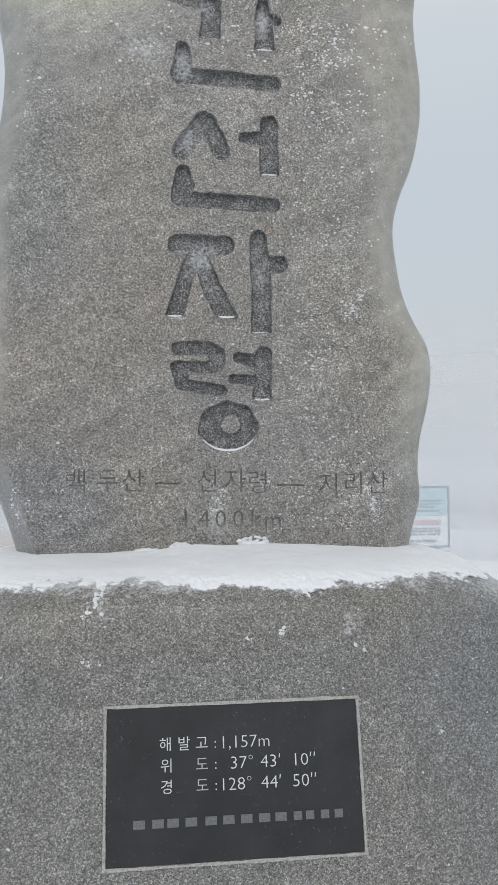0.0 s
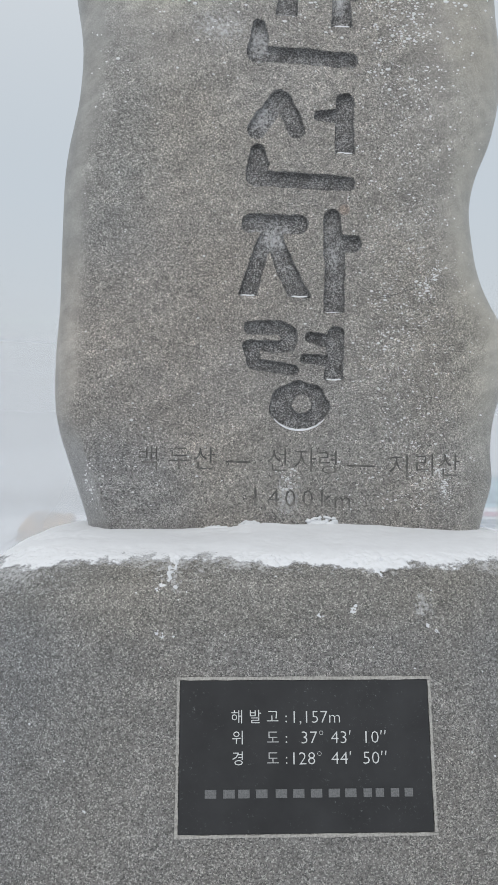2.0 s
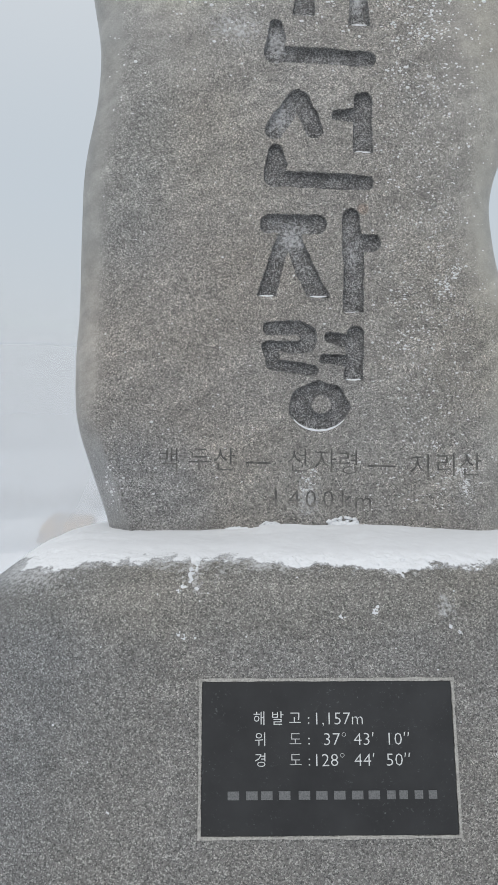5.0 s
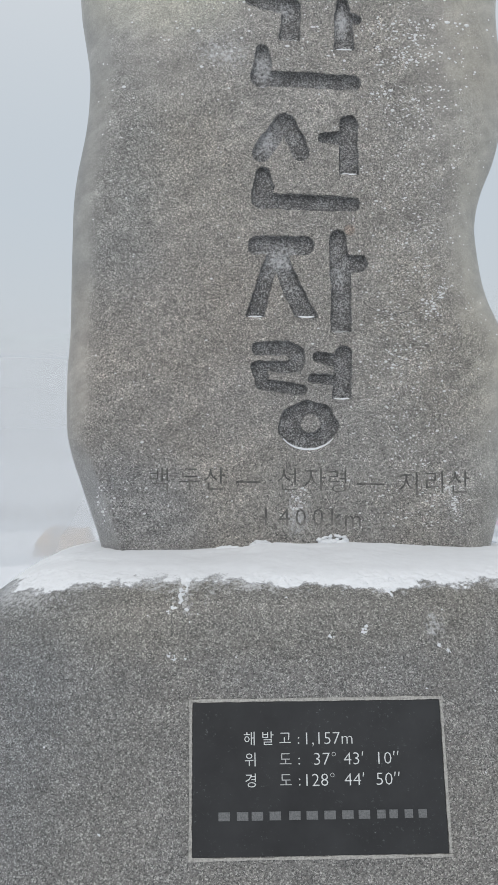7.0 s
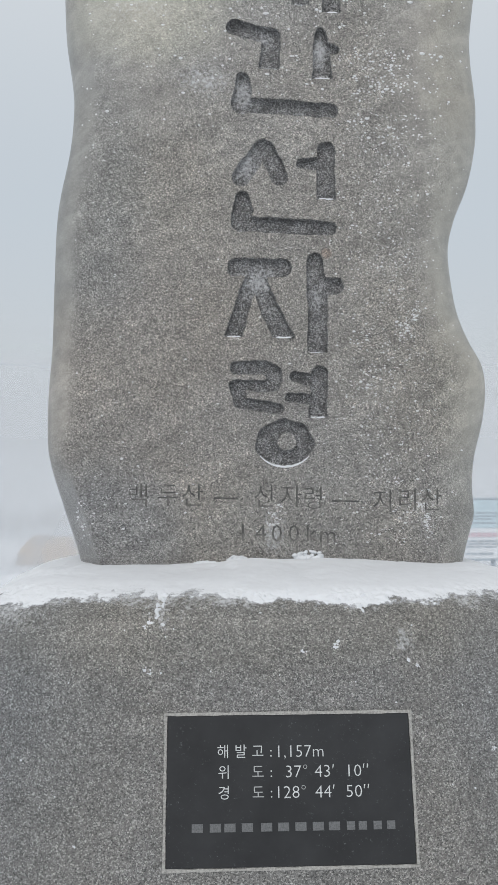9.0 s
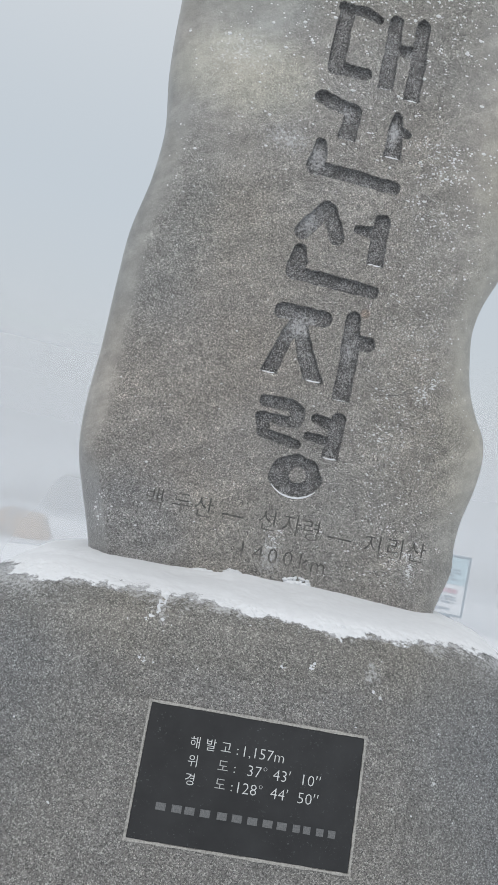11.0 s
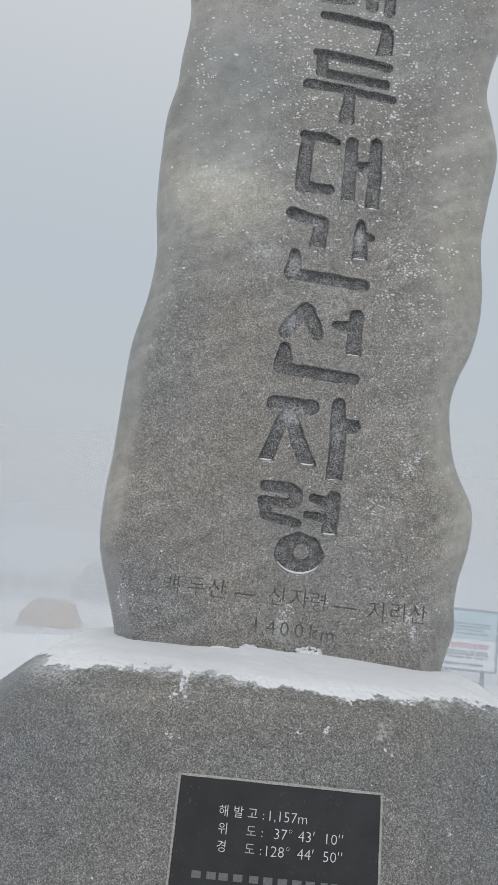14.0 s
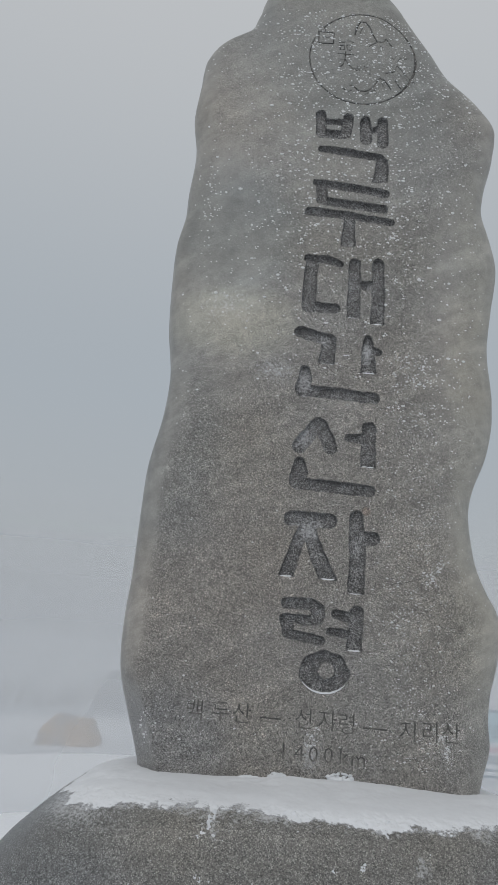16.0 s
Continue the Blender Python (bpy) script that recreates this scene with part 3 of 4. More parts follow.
def strokes_ryeong():
    return [
        (False, (-0.120, 1.876, 0.0195), (-0.031, 1.878, 0.0213), (0.001, 1.855, 0.0231), (-0.003, 1.826, 0.0231), (-0.035, 1.815, 0.0195), (-0.081, 1.821, 0.0159), (-0.120, 1.822, 0.0177)),
        (False, (-0.127, 1.819, 0.0159), (-0.109, 1.790, 0.0212), (-0.114, 1.766, 0.0159)),
        (False, (-0.109, 1.766, 0.0177), (-0.028, 1.755, 0.0177), (0.013, 1.748, 0.0160)),
        (True, (0.142, 1.859, 0.0250), (0.137, 1.720, 0.0285)),
        (False, (0.065, 1.848, 0.0178), (0.115, 1.839, 0.0196)),
        (False, (0.049, 1.782, 0.0142), (0.115, 1.777, 0.0178)),
    ]


def strokes_baek():
    return [
        (False, (-0.089, 3.993, 0.0200), (-0.084, 3.895, 0.0223)),
        (False, (0.032, 3.983, 0.0224), (0.023, 3.898, 0.0223)),
        (False, (-0.064, 3.957, 0.0149), (0.016, 3.958, 0.0149)),
        (False, (-0.082, 3.898, 0.0198), (0.018, 3.894, 0.0198)),
        (False, (0.105, 3.974, 0.0224), (0.113, 3.879, 0.0247)),
        (False, (0.182, 3.974, 0.0224), (0.188, 3.867, 0.0247)),
        (False, (0.121, 3.923, 0.0149), (0.176, 3.933, 0.0149)),
        (False, (-0.075, 3.818, 0.0172), (0.021, 3.809, 0.0197), (0.175, 3.792, 0.0197)),
        (True, (0.185, 3.776, 0.0245), (0.180, 3.672, 0.0316)),
    ]


def strokes_du():
    return [
        (False, (-0.092, 3.651, 0.0170), (0.028, 3.640, 0.0194), (0.199, 3.618, 0.0194)),
        (False, (-0.069, 3.630, 0.0218), (-0.066, 3.570, 0.0241)),
        (False, (-0.056, 3.565, 0.0193), (0.056, 3.554, 0.0193), (0.194, 3.543, 0.0193)),
        (False, (-0.116, 3.511, 0.0192), (0.058, 3.500, 0.0192), (0.227, 3.481, 0.0168)),
        (True, (0.056, 3.468, 0.0240), (0.053, 3.355, 0.0309)),
    ]


def strokes_dae():
    return [
        (False, (-0.108, 3.287, 0.0172), (-0.030, 3.288, 0.0172), (0.021, 3.270, 0.0151)),
        (False, (-0.094, 3.274, 0.0258), (-0.097, 3.179, 0.0279), (-0.099, 3.072, 0.0278)),
        (False, (-0.098, 3.067, 0.0235), (0.009, 3.069, 0.0214)),
        (True, (0.085, 3.279, 0.0237), (0.085, 3.171, 0.0258), (0.086, 3.032, 0.0278)),
        (True, (0.182, 3.282, 0.0237), (0.184, 3.179, 0.0258), (0.184, 3.011, 0.0278)),
        (False, (0.102, 3.179, 0.0193), (0.170, 3.184, 0.0194)),
    ]


def strokes_peak():
    """The high peak of the emblem."""
    return [
        (False, (0.043, 4.422, 0.0042), (0.052, 4.471, 0.0042), (0.066, 4.494, 0.0042), (0.089, 4.496, 0.0042), (0.110, 4.470, 0.0042), (0.125, 4.429, 0.0042), (0.143, 4.394, 0.0042)),
        (False, (0.065, 4.433, 0.0030), (0.076, 4.461, 0.0030)),
        (False, (0.109, 4.366, 0.0034), (0.131, 4.381, 0.0034), (0.150, 4.392, 0.0034), (0.171, 4.390, 0.0034), (0.185, 4.410, 0.0034), (0.201, 4.387, 0.0034), (0.215, 4.370, 0.0034)),
        (False, (0.157, 4.371, 0.0026), (0.170, 4.360, 0.0026)),
        (False, (0.206, 4.314, 0.0026), (0.226, 4.304, 0.0026), (0.235, 4.326, 0.0026)),
        (False, (0.239, 4.296, 0.0028), (0.253, 4.315, 0.0028), (0.267, 4.307, 0.0028), (0.281, 4.312, 0.0028)),
    ]


def strokes_ridge():
    """Steep slopes beside it."""
    return [
        (False, (0.186, 4.224, 0.0030), (0.206, 4.232, 0.0030), (0.225, 4.236, 0.0030), (0.236, 4.271, 0.0030), (0.255, 4.251, 0.0030), (0.274, 4.225, 0.0030), (0.293, 4.203, 0.0030), (0.317, 4.183, 0.0030)),
        (False, (0.246, 4.229, 0.0026), (0.268, 4.204, 0.0026)),
        (False, (0.272, 4.210, 0.0026), (0.305, 4.170, 0.0026)),
        (False, (0.231, 4.191, 0.0034), (0.245, 4.168, 0.0034), (0.259, 4.148, 0.0034)),
        (False, (0.291, 4.239, 0.0026), (0.313, 4.204, 0.0026)),
    ]


def strokes_foothills():
    """The low range along its foot."""
    return [
        (False, (-0.008, 4.139, 0.0028), (0.007, 4.128, 0.0028), (0.021, 4.114, 0.0028), (0.040, 4.128, 0.0028)),
        (False, (0.031, 4.152, 0.0040), (0.049, 4.147, 0.0040), (0.068, 4.128, 0.0040), (0.094, 4.124, 0.0040), (0.116, 4.132, 0.0040), (0.137, 4.152, 0.0040), (0.151, 4.181, 0.0040), (0.162, 4.200, 0.0040), (0.180, 4.190, 0.0040), (0.197, 4.170, 0.0040), (0.211, 4.147, 0.0040)),
        (False, (0.099, 4.109, 0.0026), (0.124, 4.124, 0.0026), (0.146, 4.138, 0.0026)),
        (False, (0.174, 4.171, 0.0026), (0.185, 4.147, 0.0026)),
        (False, (0.211, 4.147, 0.0026), (0.223, 4.114, 0.0026)),
    ]


def strokes_seal_top():
    """The boxed sign of the emblem."""
    return [
        (False, (-0.122, 4.431, 0.0036), (-0.118, 4.368, 0.0036), (-0.052, 4.367, 0.0036), (-0.051, 4.426, 0.0036), (-0.122, 4.431, 0.0036)),
        (False, (-0.100, 4.397, 0.0030), (-0.067, 4.403, 0.0030)),
        (False, (-0.098, 4.458, 0.0034), (-0.092, 4.437, 0.0034)),
    ]


def strokes_seal_middle():
    """The tall sign below it."""
    return [
        (False, (-0.030, 4.379, 0.0030), (-0.000, 4.378, 0.0030)),
        (False, (-0.022, 4.361, 0.0030), (-0.020, 4.337, 0.0030), (-0.000, 4.338, 0.0030), (-0.002, 4.363, 0.0030), (-0.022, 4.361, 0.0030)),
        (False, (0.009, 4.388, 0.0030), (0.038, 4.381, 0.0030)),
        (False, (0.008, 4.364, 0.0030), (0.012, 4.337, 0.0030), (0.033, 4.338, 0.0030), (0.031, 4.366, 0.0030), (0.008, 4.364, 0.0030)),
        (False, (-0.032, 4.317, 0.0030), (0.039, 4.314, 0.0030)),
        (False, (0.005, 4.330, 0.0036), (0.003, 4.290, 0.0036), (-0.005, 4.259, 0.0036), (-0.022, 4.239, 0.0036)),
        (False, (0.003, 4.290, 0.0036), (0.020, 4.261, 0.0036), (0.038, 4.241, 0.0036), (0.059, 4.231, 0.0036)),
        (False, (-0.022, 4.288, 0.0026), (-0.007, 4.283, 0.0026)),
    ]


def strokes_seal_foot():
    """Short cuts that close the line."""
    return [
        (False, (0.060, 4.255, 0.0028), (0.072, 4.229, 0.0028)),
        (False, (0.051, 4.239, 0.0028), (0.078, 4.248, 0.0028)),
        (False, (0.090, 4.261, 0.0028), (0.100, 4.228, 0.0028)),
        (False, (0.084, 4.242, 0.0028), (0.108, 4.253, 0.0028)),
        (False, (0.113, 4.263, 0.0026), (0.122, 4.239, 0.0026)),
        (False, (0.113, 4.220, 0.0026), (0.126, 4.209, 0.0026)),
    ]


def stroke_distance(x, z, flat, points):
    """How far places on the face lie outside a stroke; below zero inside it. A flat stroke ends square at its foot."""
    best = np.full(x.shape, 9.0)
    for (ax, az, aw), (bx, bz, bw) in zip(points[:-1], points[1:]):
        dx, dz = bx - ax, bz - az
        t = np.clip(((x - ax) * dx + (z - az) * dz) / (dx * dx + dz * dz), 0, 1)
        best = np.minimum(best, np.hypot(x - ax - t * dx, z - az - t * dz) - aw - t * (bw - aw))
    if flat:
        best = np.maximum(best, points[-1][1] - z)
    return best


def ring_distance(x, z):
    outer = np.hypot((x - 0.032) / 0.0905, (z - 1.640) / 0.073)
    facets = 0.03 * np.cos(7 * np.arctan2(z - 1.640, x - 0.032) + 0.6)
    outer = (outer - 1 - facets) * 0.078
    return np.maximum(outer, 0.029 - np.hypot(x - 0.039, z - 1.644))


def circle_distance(x, z):
    """The open circle of the emblem, thicker on its right."""
    dx, dz = x - 0.083, z - 4.297
    a = np.arctan2(dz, dx)
    width = 0.0030 + 0.0030 * np.exp(-((a + 0.1) / 0.7) ** 2)
    d = np.abs(np.hypot(dx, dz) - 0.239) - width
    return np.where((a > 2.42) & (a < 2.72), np.maximum(d, 0.01), d)


LETTERS = [strokes_baek(), strokes_du(), strokes_dae(), strokes_gan(), strokes_seon(), strokes_ja(), strokes_ryeong()]


def build_stele():
    stele = thing("standing_stone", "tall wavy-edged grey granite standing stone with carved letters", "monument")
    zs = np.concatenate([np.arange(1.18, 4.60, 0.0023), np.arange(4.60, 4.855, 0.0060)])
    mid = np.arange(-0.185, 0.345, 0.0026)
    left, right = np.linspace(0, 1, 86)[:-1], np.linspace(0, 1, 64)[1:]
    z = zs[:, None]
    xl, xr = edge_left(z), edge_right(z)
    lo, hi = np.maximum(mid[0], xl * 0.8), np.minimum(mid[-1], xr * 0.8)
    shrink = np.clip((mid[None, :] - mid[0]) / (mid[-1] - mid[0]), 0, 1)
    core = lo + (hi - lo) * shrink
    x = np.concatenate([xl + (lo - xl) * left**0.8, core, hi + (xr - hi) * (1 - (1 - right) ** 0.8)], 1)
    zz = np.broadcast_to(z, x.shape)
    y = face_y(x, zz) + 0.0016 * wobble(x, 0.0, zz, 16.0, 3)
    chip = 0.0030 * wobble(x, 0.3, zz, 45.0, 3) + 0.0032 * wobble(x, 0.7, zz, 17.0, 2)
    chisel = wobble(x, 1.9, zz, 70.0, 2)
    cut, owner, depth = np.full(x.shape, 9.0), np.full(x.shape, -1), np.zeros(x.shape)
    for k, strokes in enumerate(LETTERS):
        d = np.full(x.shape, 9.0)
        for flat, *points in strokes:
            d = np.minimum(d, stroke_distance(x, zz, flat, points))
        if k == 6:
            d = np.minimum(d, ring_distance(x, zz))
        d = d + chip * (d < 0.05)
        owner = np.where(d < cut, k, owner)
        cut = np.minimum(cut, d)
    depth = 0.020 * smooth01(0.30 - cut / 0.0040) * (1 + 0.16 * chisel * smooth01(-cut / 0.008))
    line = circle_distance(x, zz)
    for flat, *points in strokes_peak() + strokes_ridge() + strokes_foothills() + strokes_seal_top() + strokes_seal_middle() + strokes_seal_foot():
        line = np.minimum(line, stroke_distance(x, zz, flat, points) + 0.0008)
    shallow = 0.0038 * smooth01(0.35 - line / 0.0045)
    y = y + depth + shallow
    rows, cols = x.shape
    # sides and back, a few columns closing each row
    ring = [(0.0, 0.03), (0.0, 0.10), (0.01, 0.18), (0.06, 0.25), (0.2, 0.31), (0.5, 0.33), (0.8, 0.31), (0.94, 0.25), (0.99, 0.18), (1.0, 0.10), (1.0, 0.03)]
    thin = 1 - 0.45 * smooth01((z - 3.6) / 1.25)
    bx = np.concatenate([xr + (xl - xr) * u for u, _ in ring], 1)
    by = np.concatenate([0.604 + 0.16 * smooth01((z - 4.5) / 0.36) * 0.6 + w * thin for _, w in ring], 1)
    px, py = np.concatenate([x, bx], 1), np.concatenate([y, by], 1)
    pz = np.broadcast_to(z, px.shape)
    verts = np.stack([px, py, pz], -1).reshape(-1, 3)
    n = px.shape[1]
    faces = grid_faces(rows, n)
    # the cut floors become meshes of their own
    deep = np.zeros((rows, n))
    deep[:, :cols] = depth
    who = np.full((rows, n), -1)
    who[:, :cols] = owner
    thinline = np.zeros((rows, n))
    thinline[:, :cols] = shallow
    flat_deep, flat_who, flat_line = deep.ravel(), who.ravel(), thinline.ravel()
    f_deep, f_line = flat_deep[faces].mean(1), flat_line[faces].mean(1)
    f_who = flat_who[faces[:, 0]]
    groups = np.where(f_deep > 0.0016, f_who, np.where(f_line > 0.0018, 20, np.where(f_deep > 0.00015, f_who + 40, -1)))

    def piece(name, chosen, material, label="", owner_ob=stele):
        used, back = np.unique(chosen, return_inverse=True)
        return link_mesh(name, mesh_of(name, verts[used], back.reshape(chosen.shape)), material, owner_ob, label)

    def islands(chosen):
        """The faces sorted into connected patches, the largest first."""
        used, back = np.unique(chosen, return_inverse=True)
        back = back.reshape(chosen.shape)
        mark = np.arange(len(used))
        while True:
            low = mark[back].min(1)
            fresh = mark.copy()
            np.minimum.at(fresh, back, low[:, None])
            fresh = fresh[fresh]
            if (fresh == mark).all():
                break
            mark = fresh
        which = mark[back[:, 0]]
        found = sorted((chosen[which == w] for w in np.unique(which)), key=len, reverse=True)
        return found[:1] + [f for f in found[1:] if len(f) >= 120], [f for f in found[1:] if len(f) < 120]

    body = [faces[groups == -1]]
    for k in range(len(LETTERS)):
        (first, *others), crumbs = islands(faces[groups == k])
        letter = piece("carved_letter", first, SHADED_CUT_STONE, "deep-cut letter, its shade painted in dark, flecked with frost")
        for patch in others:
            piece("carved_stroke", patch, SHADED_CUT_STONE, "", letter)
        rims, scraps = islands(faces[groups == k + 40])
        for patch in rims:
            piece("stroke_edge", patch, WORN_LIT_EDGE, "worn edge of a cut stroke, painted pale as a lit bevel", letter)
        body += crumbs + scraps
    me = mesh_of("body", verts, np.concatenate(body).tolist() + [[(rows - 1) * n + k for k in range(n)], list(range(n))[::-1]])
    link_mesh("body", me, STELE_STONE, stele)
    piece("carved_emblem", faces[groups == 20], EMBLEM_CUT, "thin-cut round emblem with mountain lines")
    return stele


STELE = build_stele()


# small inscription near the foot, cut with thin lines
def text_mesh(text, size, align="CENTER", depth=0.0, thin=0.007):
    cu = bpy.data.curves.new("text", "FONT")
    cu.body, cu.size, cu.align_x, cu.align_y, cu.extrude = text, size, align, "CENTER", depth
    cu.resolution_u = 2
    cu.offset = -thin * size
    ob = bpy.data.objects.new("text", cu)
    scene.collection.objects.link(ob)
    bpy.context.view_layer.update()
    me = bpy.data.meshes.new_from_object(ob.evaluated_get(bpy.context.evaluated_depsgraph_get()))
    bpy.data.objects.remove(ob)
    bpy.data.curves.remove(cu)
    me.materials.clear()
    return me


def inscribe(text, x, z, size, sx=1.0):
    me = text_mesh(text, size)
    y = float(np.min(face_y(np.array([x - 0.03, x, x + 0.03]), np.array([z] * 3)))) - 0.0012
    ob = link_mesh("small_inscription", me, THIN_CUT, STELE, "thin-cut small inscription", False)
    ob.matrix_basis = pose(x, y, z, 90) @ Matrix.Diagonal((sx, 1, 1, 1))


for text, x, z in (("백", -0.423, 1.474), ("두", -0.331, 1.474), ("산", -0.255, 1.473), ("선", -0.032, 1.469), ("자", 0.051, 1.469),
                   ("령", 0.122, 1.463), ("지", 0.341, 1.454), ("리", 0.419, 1.457), ("산", 0.493, 1.457)):
    inscribe(text, x, z, 0.078)
for text, x, z in (("1", -0.099, 1.359), (",", -0.070, 1.350), ("4", -0.043, 1.357), ("0", 0.007, 1.356), ("0", 0.060, 1.356), ("k", 0.113, 1.356), ("m", 0.166, 1.352)):
    inscribe(text, x, z, 0.076)
for x, z, w in ((-0.152, 1.468, 0.075), (0.222, 1.458, 0.085)):
    bm = bmesh.new()
    box(bm, (w, 0.003, 0.0055), pose(x, float(face_y(x, z)) - 0.0003, z, 0, 1.5, 0), 0.001)
    part("small_inscription", bm, THIN_CUT, STELE, "thin-cut dash")


bm = bmesh.new()
crack = [(0.245, 1.962), (0.285, 1.975), (0.315, 1.978), (0.345, 1.990), (0.395, 2.003)]
for (ax, az), (bx, bz) in zip(crack[:-1], crack[1:]):
    mx, mz = (ax + bx) / 2, (az + bz) / 2
    box(bm, (math.hypot(bx - ax, bz - az) + 0.002, 0.0012, 0.0016), pose(mx, float(face_y(mx, mz)) - 0.0006, mz, 0, -math.degrees(math.atan2(bz - az, bx - ax)), 0))
part("crack", bm, THIN_CUT, STELE, "fine dark crack in the stone")


def build_beads():
    """Frozen droplets on the face."""
    rng = np.random.default_rng(11)
    n = 40000
    x, z = rng.uniform(-0.62, 0.64, n), rng.uniform(1.32, 4.55, n)
    keep = 0.05 + 0.85 * np.exp(-((x - 0.35) / 0.14) ** 2) * (z < 2.9) + 1.1 * np.exp(-((x - edge_left(z) - 0.052) / 0.030) ** 2 - ((z - 1.48) / 0.11) ** 2) + 0.75 * smooth01((z - 2.6) / 1.1) * np.exp(-((x - 0.08) / 0.30) ** 2) * (0.6 + 0.4 * (np.abs(x - 0.05) > 0.15))
    keep += 0.8 * np.exp(-((x + 0.54) / 0.03) ** 2 - ((z - 3.50) / 0.13) ** 2) + 0.5 * np.exp(-((x + 0.58) / 0.06) ** 2 - ((z - 1.42) / 0.10) ** 2) + 0.3 * np.exp(-((x + 0.42) / 0.1) ** 2 - ((z - 1.45) / 0.12) ** 2) + 1.1 * np.exp(-((x - 0.47 - 0.25 * (1.40 - z)) / 0.022) ** 2 - ((z - 1.40) / 0.07) ** 2) + 0.9 * np.exp(-((x - 0.43 - 0.3 * (z - 2.02)) / 0.025) ** 2 - ((z - 2.02) / 0.06) ** 2)
    ok = (rng.uniform(0, 1, n) < keep * 0.58) & (x > edge_left(z) + np.where(z < 1.62, 0.008, 0.03)) & (x < edge_right(z) - 0.04)
    d = np.full(n, 9.0)
    for strokes in LETTERS:
        for flat, *points in strokes:
            d = np.minimum(d, stroke_distance(x, z, flat, points))
    d = np.minimum(d, ring_distance(x, z))
    ok &= d > 0.006
    x, z = x[ok], z[ok]
    # frozen runs where water trickled down
    for cx, cz, lean, long, wide, count in ((0.475, 1.395, -0.22, 0.062, 0.015, 140), (0.43, 2.02, 0.35, 0.050, 0.015, 80), (0.30, 1.86, 0.3, 0.05, 0.02, 40), (0.0, 1.40, 0.0, 0.05, 0.018, 60)):
        t = rng.uniform(-1, 1, count)
        x = np.concatenate([x, cx + lean * t * long + rng.normal(0, wide, count)])
        z = np.concatenate([z, cz + t * long])
    y = face_y(x, z) + 0.0004
    r = rng.uniform(0.0012, 0.0033, len(x)) * (0.86 + 0.52 * smooth01((z - 2.2) / 1.0)) * np.where(rng.uniform(0, 1, len(x)) < 0.14, 1.6, 1.0)
    r *= 1 + 0.5 * np.exp(-((x - edge_left(z) - 0.05) / 0.05) ** 2 - ((z - 1.46) / 0.12) ** 2)
    bm = bmesh.new()
    bmesh.ops.create_icosphere(bm, subdivisions=1, radius=1.0)
    base = np.array([v.co[:] for v in bm.verts])
    tri = np.array([[v.index for v in f.verts] for f in bm.faces])
    bm.free()
    stretch = np.stack([r * rng.uniform(0.8, 1.7, len(r)), r * 0.55, r * rng.uniform(0.7, 1.0, len(r))], -1)
    verts = (np.stack([x, y, z], -1)[:, None] + base[None] * stretch[:, None]).reshape(-1, 3)
    faces = (tri[None] + (np.arange(len(x)) * len(base))[:, None, None]).reshape(-1, 3)
    tagged(link_mesh("frozen_droplet", mesh_of("frozen_droplet", verts, faces), ICE, STELE, "scattered frozen droplets"), kind="stuff")


build_beads()


def snow_ledge(x, z, half):
    """A sliver of snow caught in the foot of a cut stroke, thickest near its middle."""
    bm = bmesh.new()
    rows = []
    for k in range(13):
        u = -1 + k / 6
        px = x + u * half
        tall = 0.0018 + 0.0052 * (1 - u * u) ** 0.6 * (0.75 + 0.5 * noise.noise(Vector((px * 70, z * 40, 0.0))))
        low = z - 0.0030 + 0.0035 * u * u
        y0 = float(face_y(px, z)) - 0.0004 + 0.003 * u * u
        rows.append([bm.verts.new(c) for c in ((px, y0, low), (px, y0 + 0.017, low), (px, y0 + 0.017, low + tall * 1.3), (px, y0 + 0.003, low + tall))])
    for a, b in zip(rows[:-1], rows[1:]):
        for i in range(4):
            bm.faces.new((a[i], a[(i + 1) % 4], b[(i + 1) % 4], b[i]))
    bm.faces.new(rows[0][::-1])
    bm.faces.new(rows[-1])
    bmesh.ops.recalc_face_normals(bm, faces=bm.faces)
    ob = part("snow_ledge", bm, SNOW, None)
    tagged(ob, "sliver of white snow caught in a carved stroke", "snow", "snow in the letters")


for strokes in LETTERS[1:]:
    for flat, *points in strokes:
        if flat and points[-1][1] < 3.3:
            snow_ledge(points[-1][0], points[-1][1], points[-1][2] * 0.80)


def curved_ledge(name_x, name_z, wide, low):
    bm = bmesh.new()
    rows = []
    for k in range(17):
        a = radians(212 + 7.2 * k)
        px, pz = name_x + wide * math.cos(a), name_z + low * math.sin(a)
        t = 0.0024 * math.sin(math.pi * (k + 0.6) / 17.2) * (1.0 + 0.5 * math.sin(2.3 * k)) + 0.001
        y0 = float(face_y(px, pz)) - 0.0008
        rows.append([bm.verts.new(c) for c in ((px, y0, pz - 0.003), (px, y0 + 0.015, pz - 0.003), (px, y0 + 0.015, pz + t), (px, y0, pz + t))])
    for a, b in zip(rows[:-1], rows[1:]):
        for i in range(4):
            bm.faces.new((a[i], a[(i + 1) % 4], b[(i + 1) % 4], b[i]))
    bm.faces.new(rows[0][::-1])
    bm.faces.new(rows[-1])
    ob = part("snow_ledge", bm, SNOW, None)
    tagged(ob, "curved sliver of white snow in the carved ring", "snow", "snow in the letters")


curved_ledge(0.032, 1.640, 0.0905, 0.074)


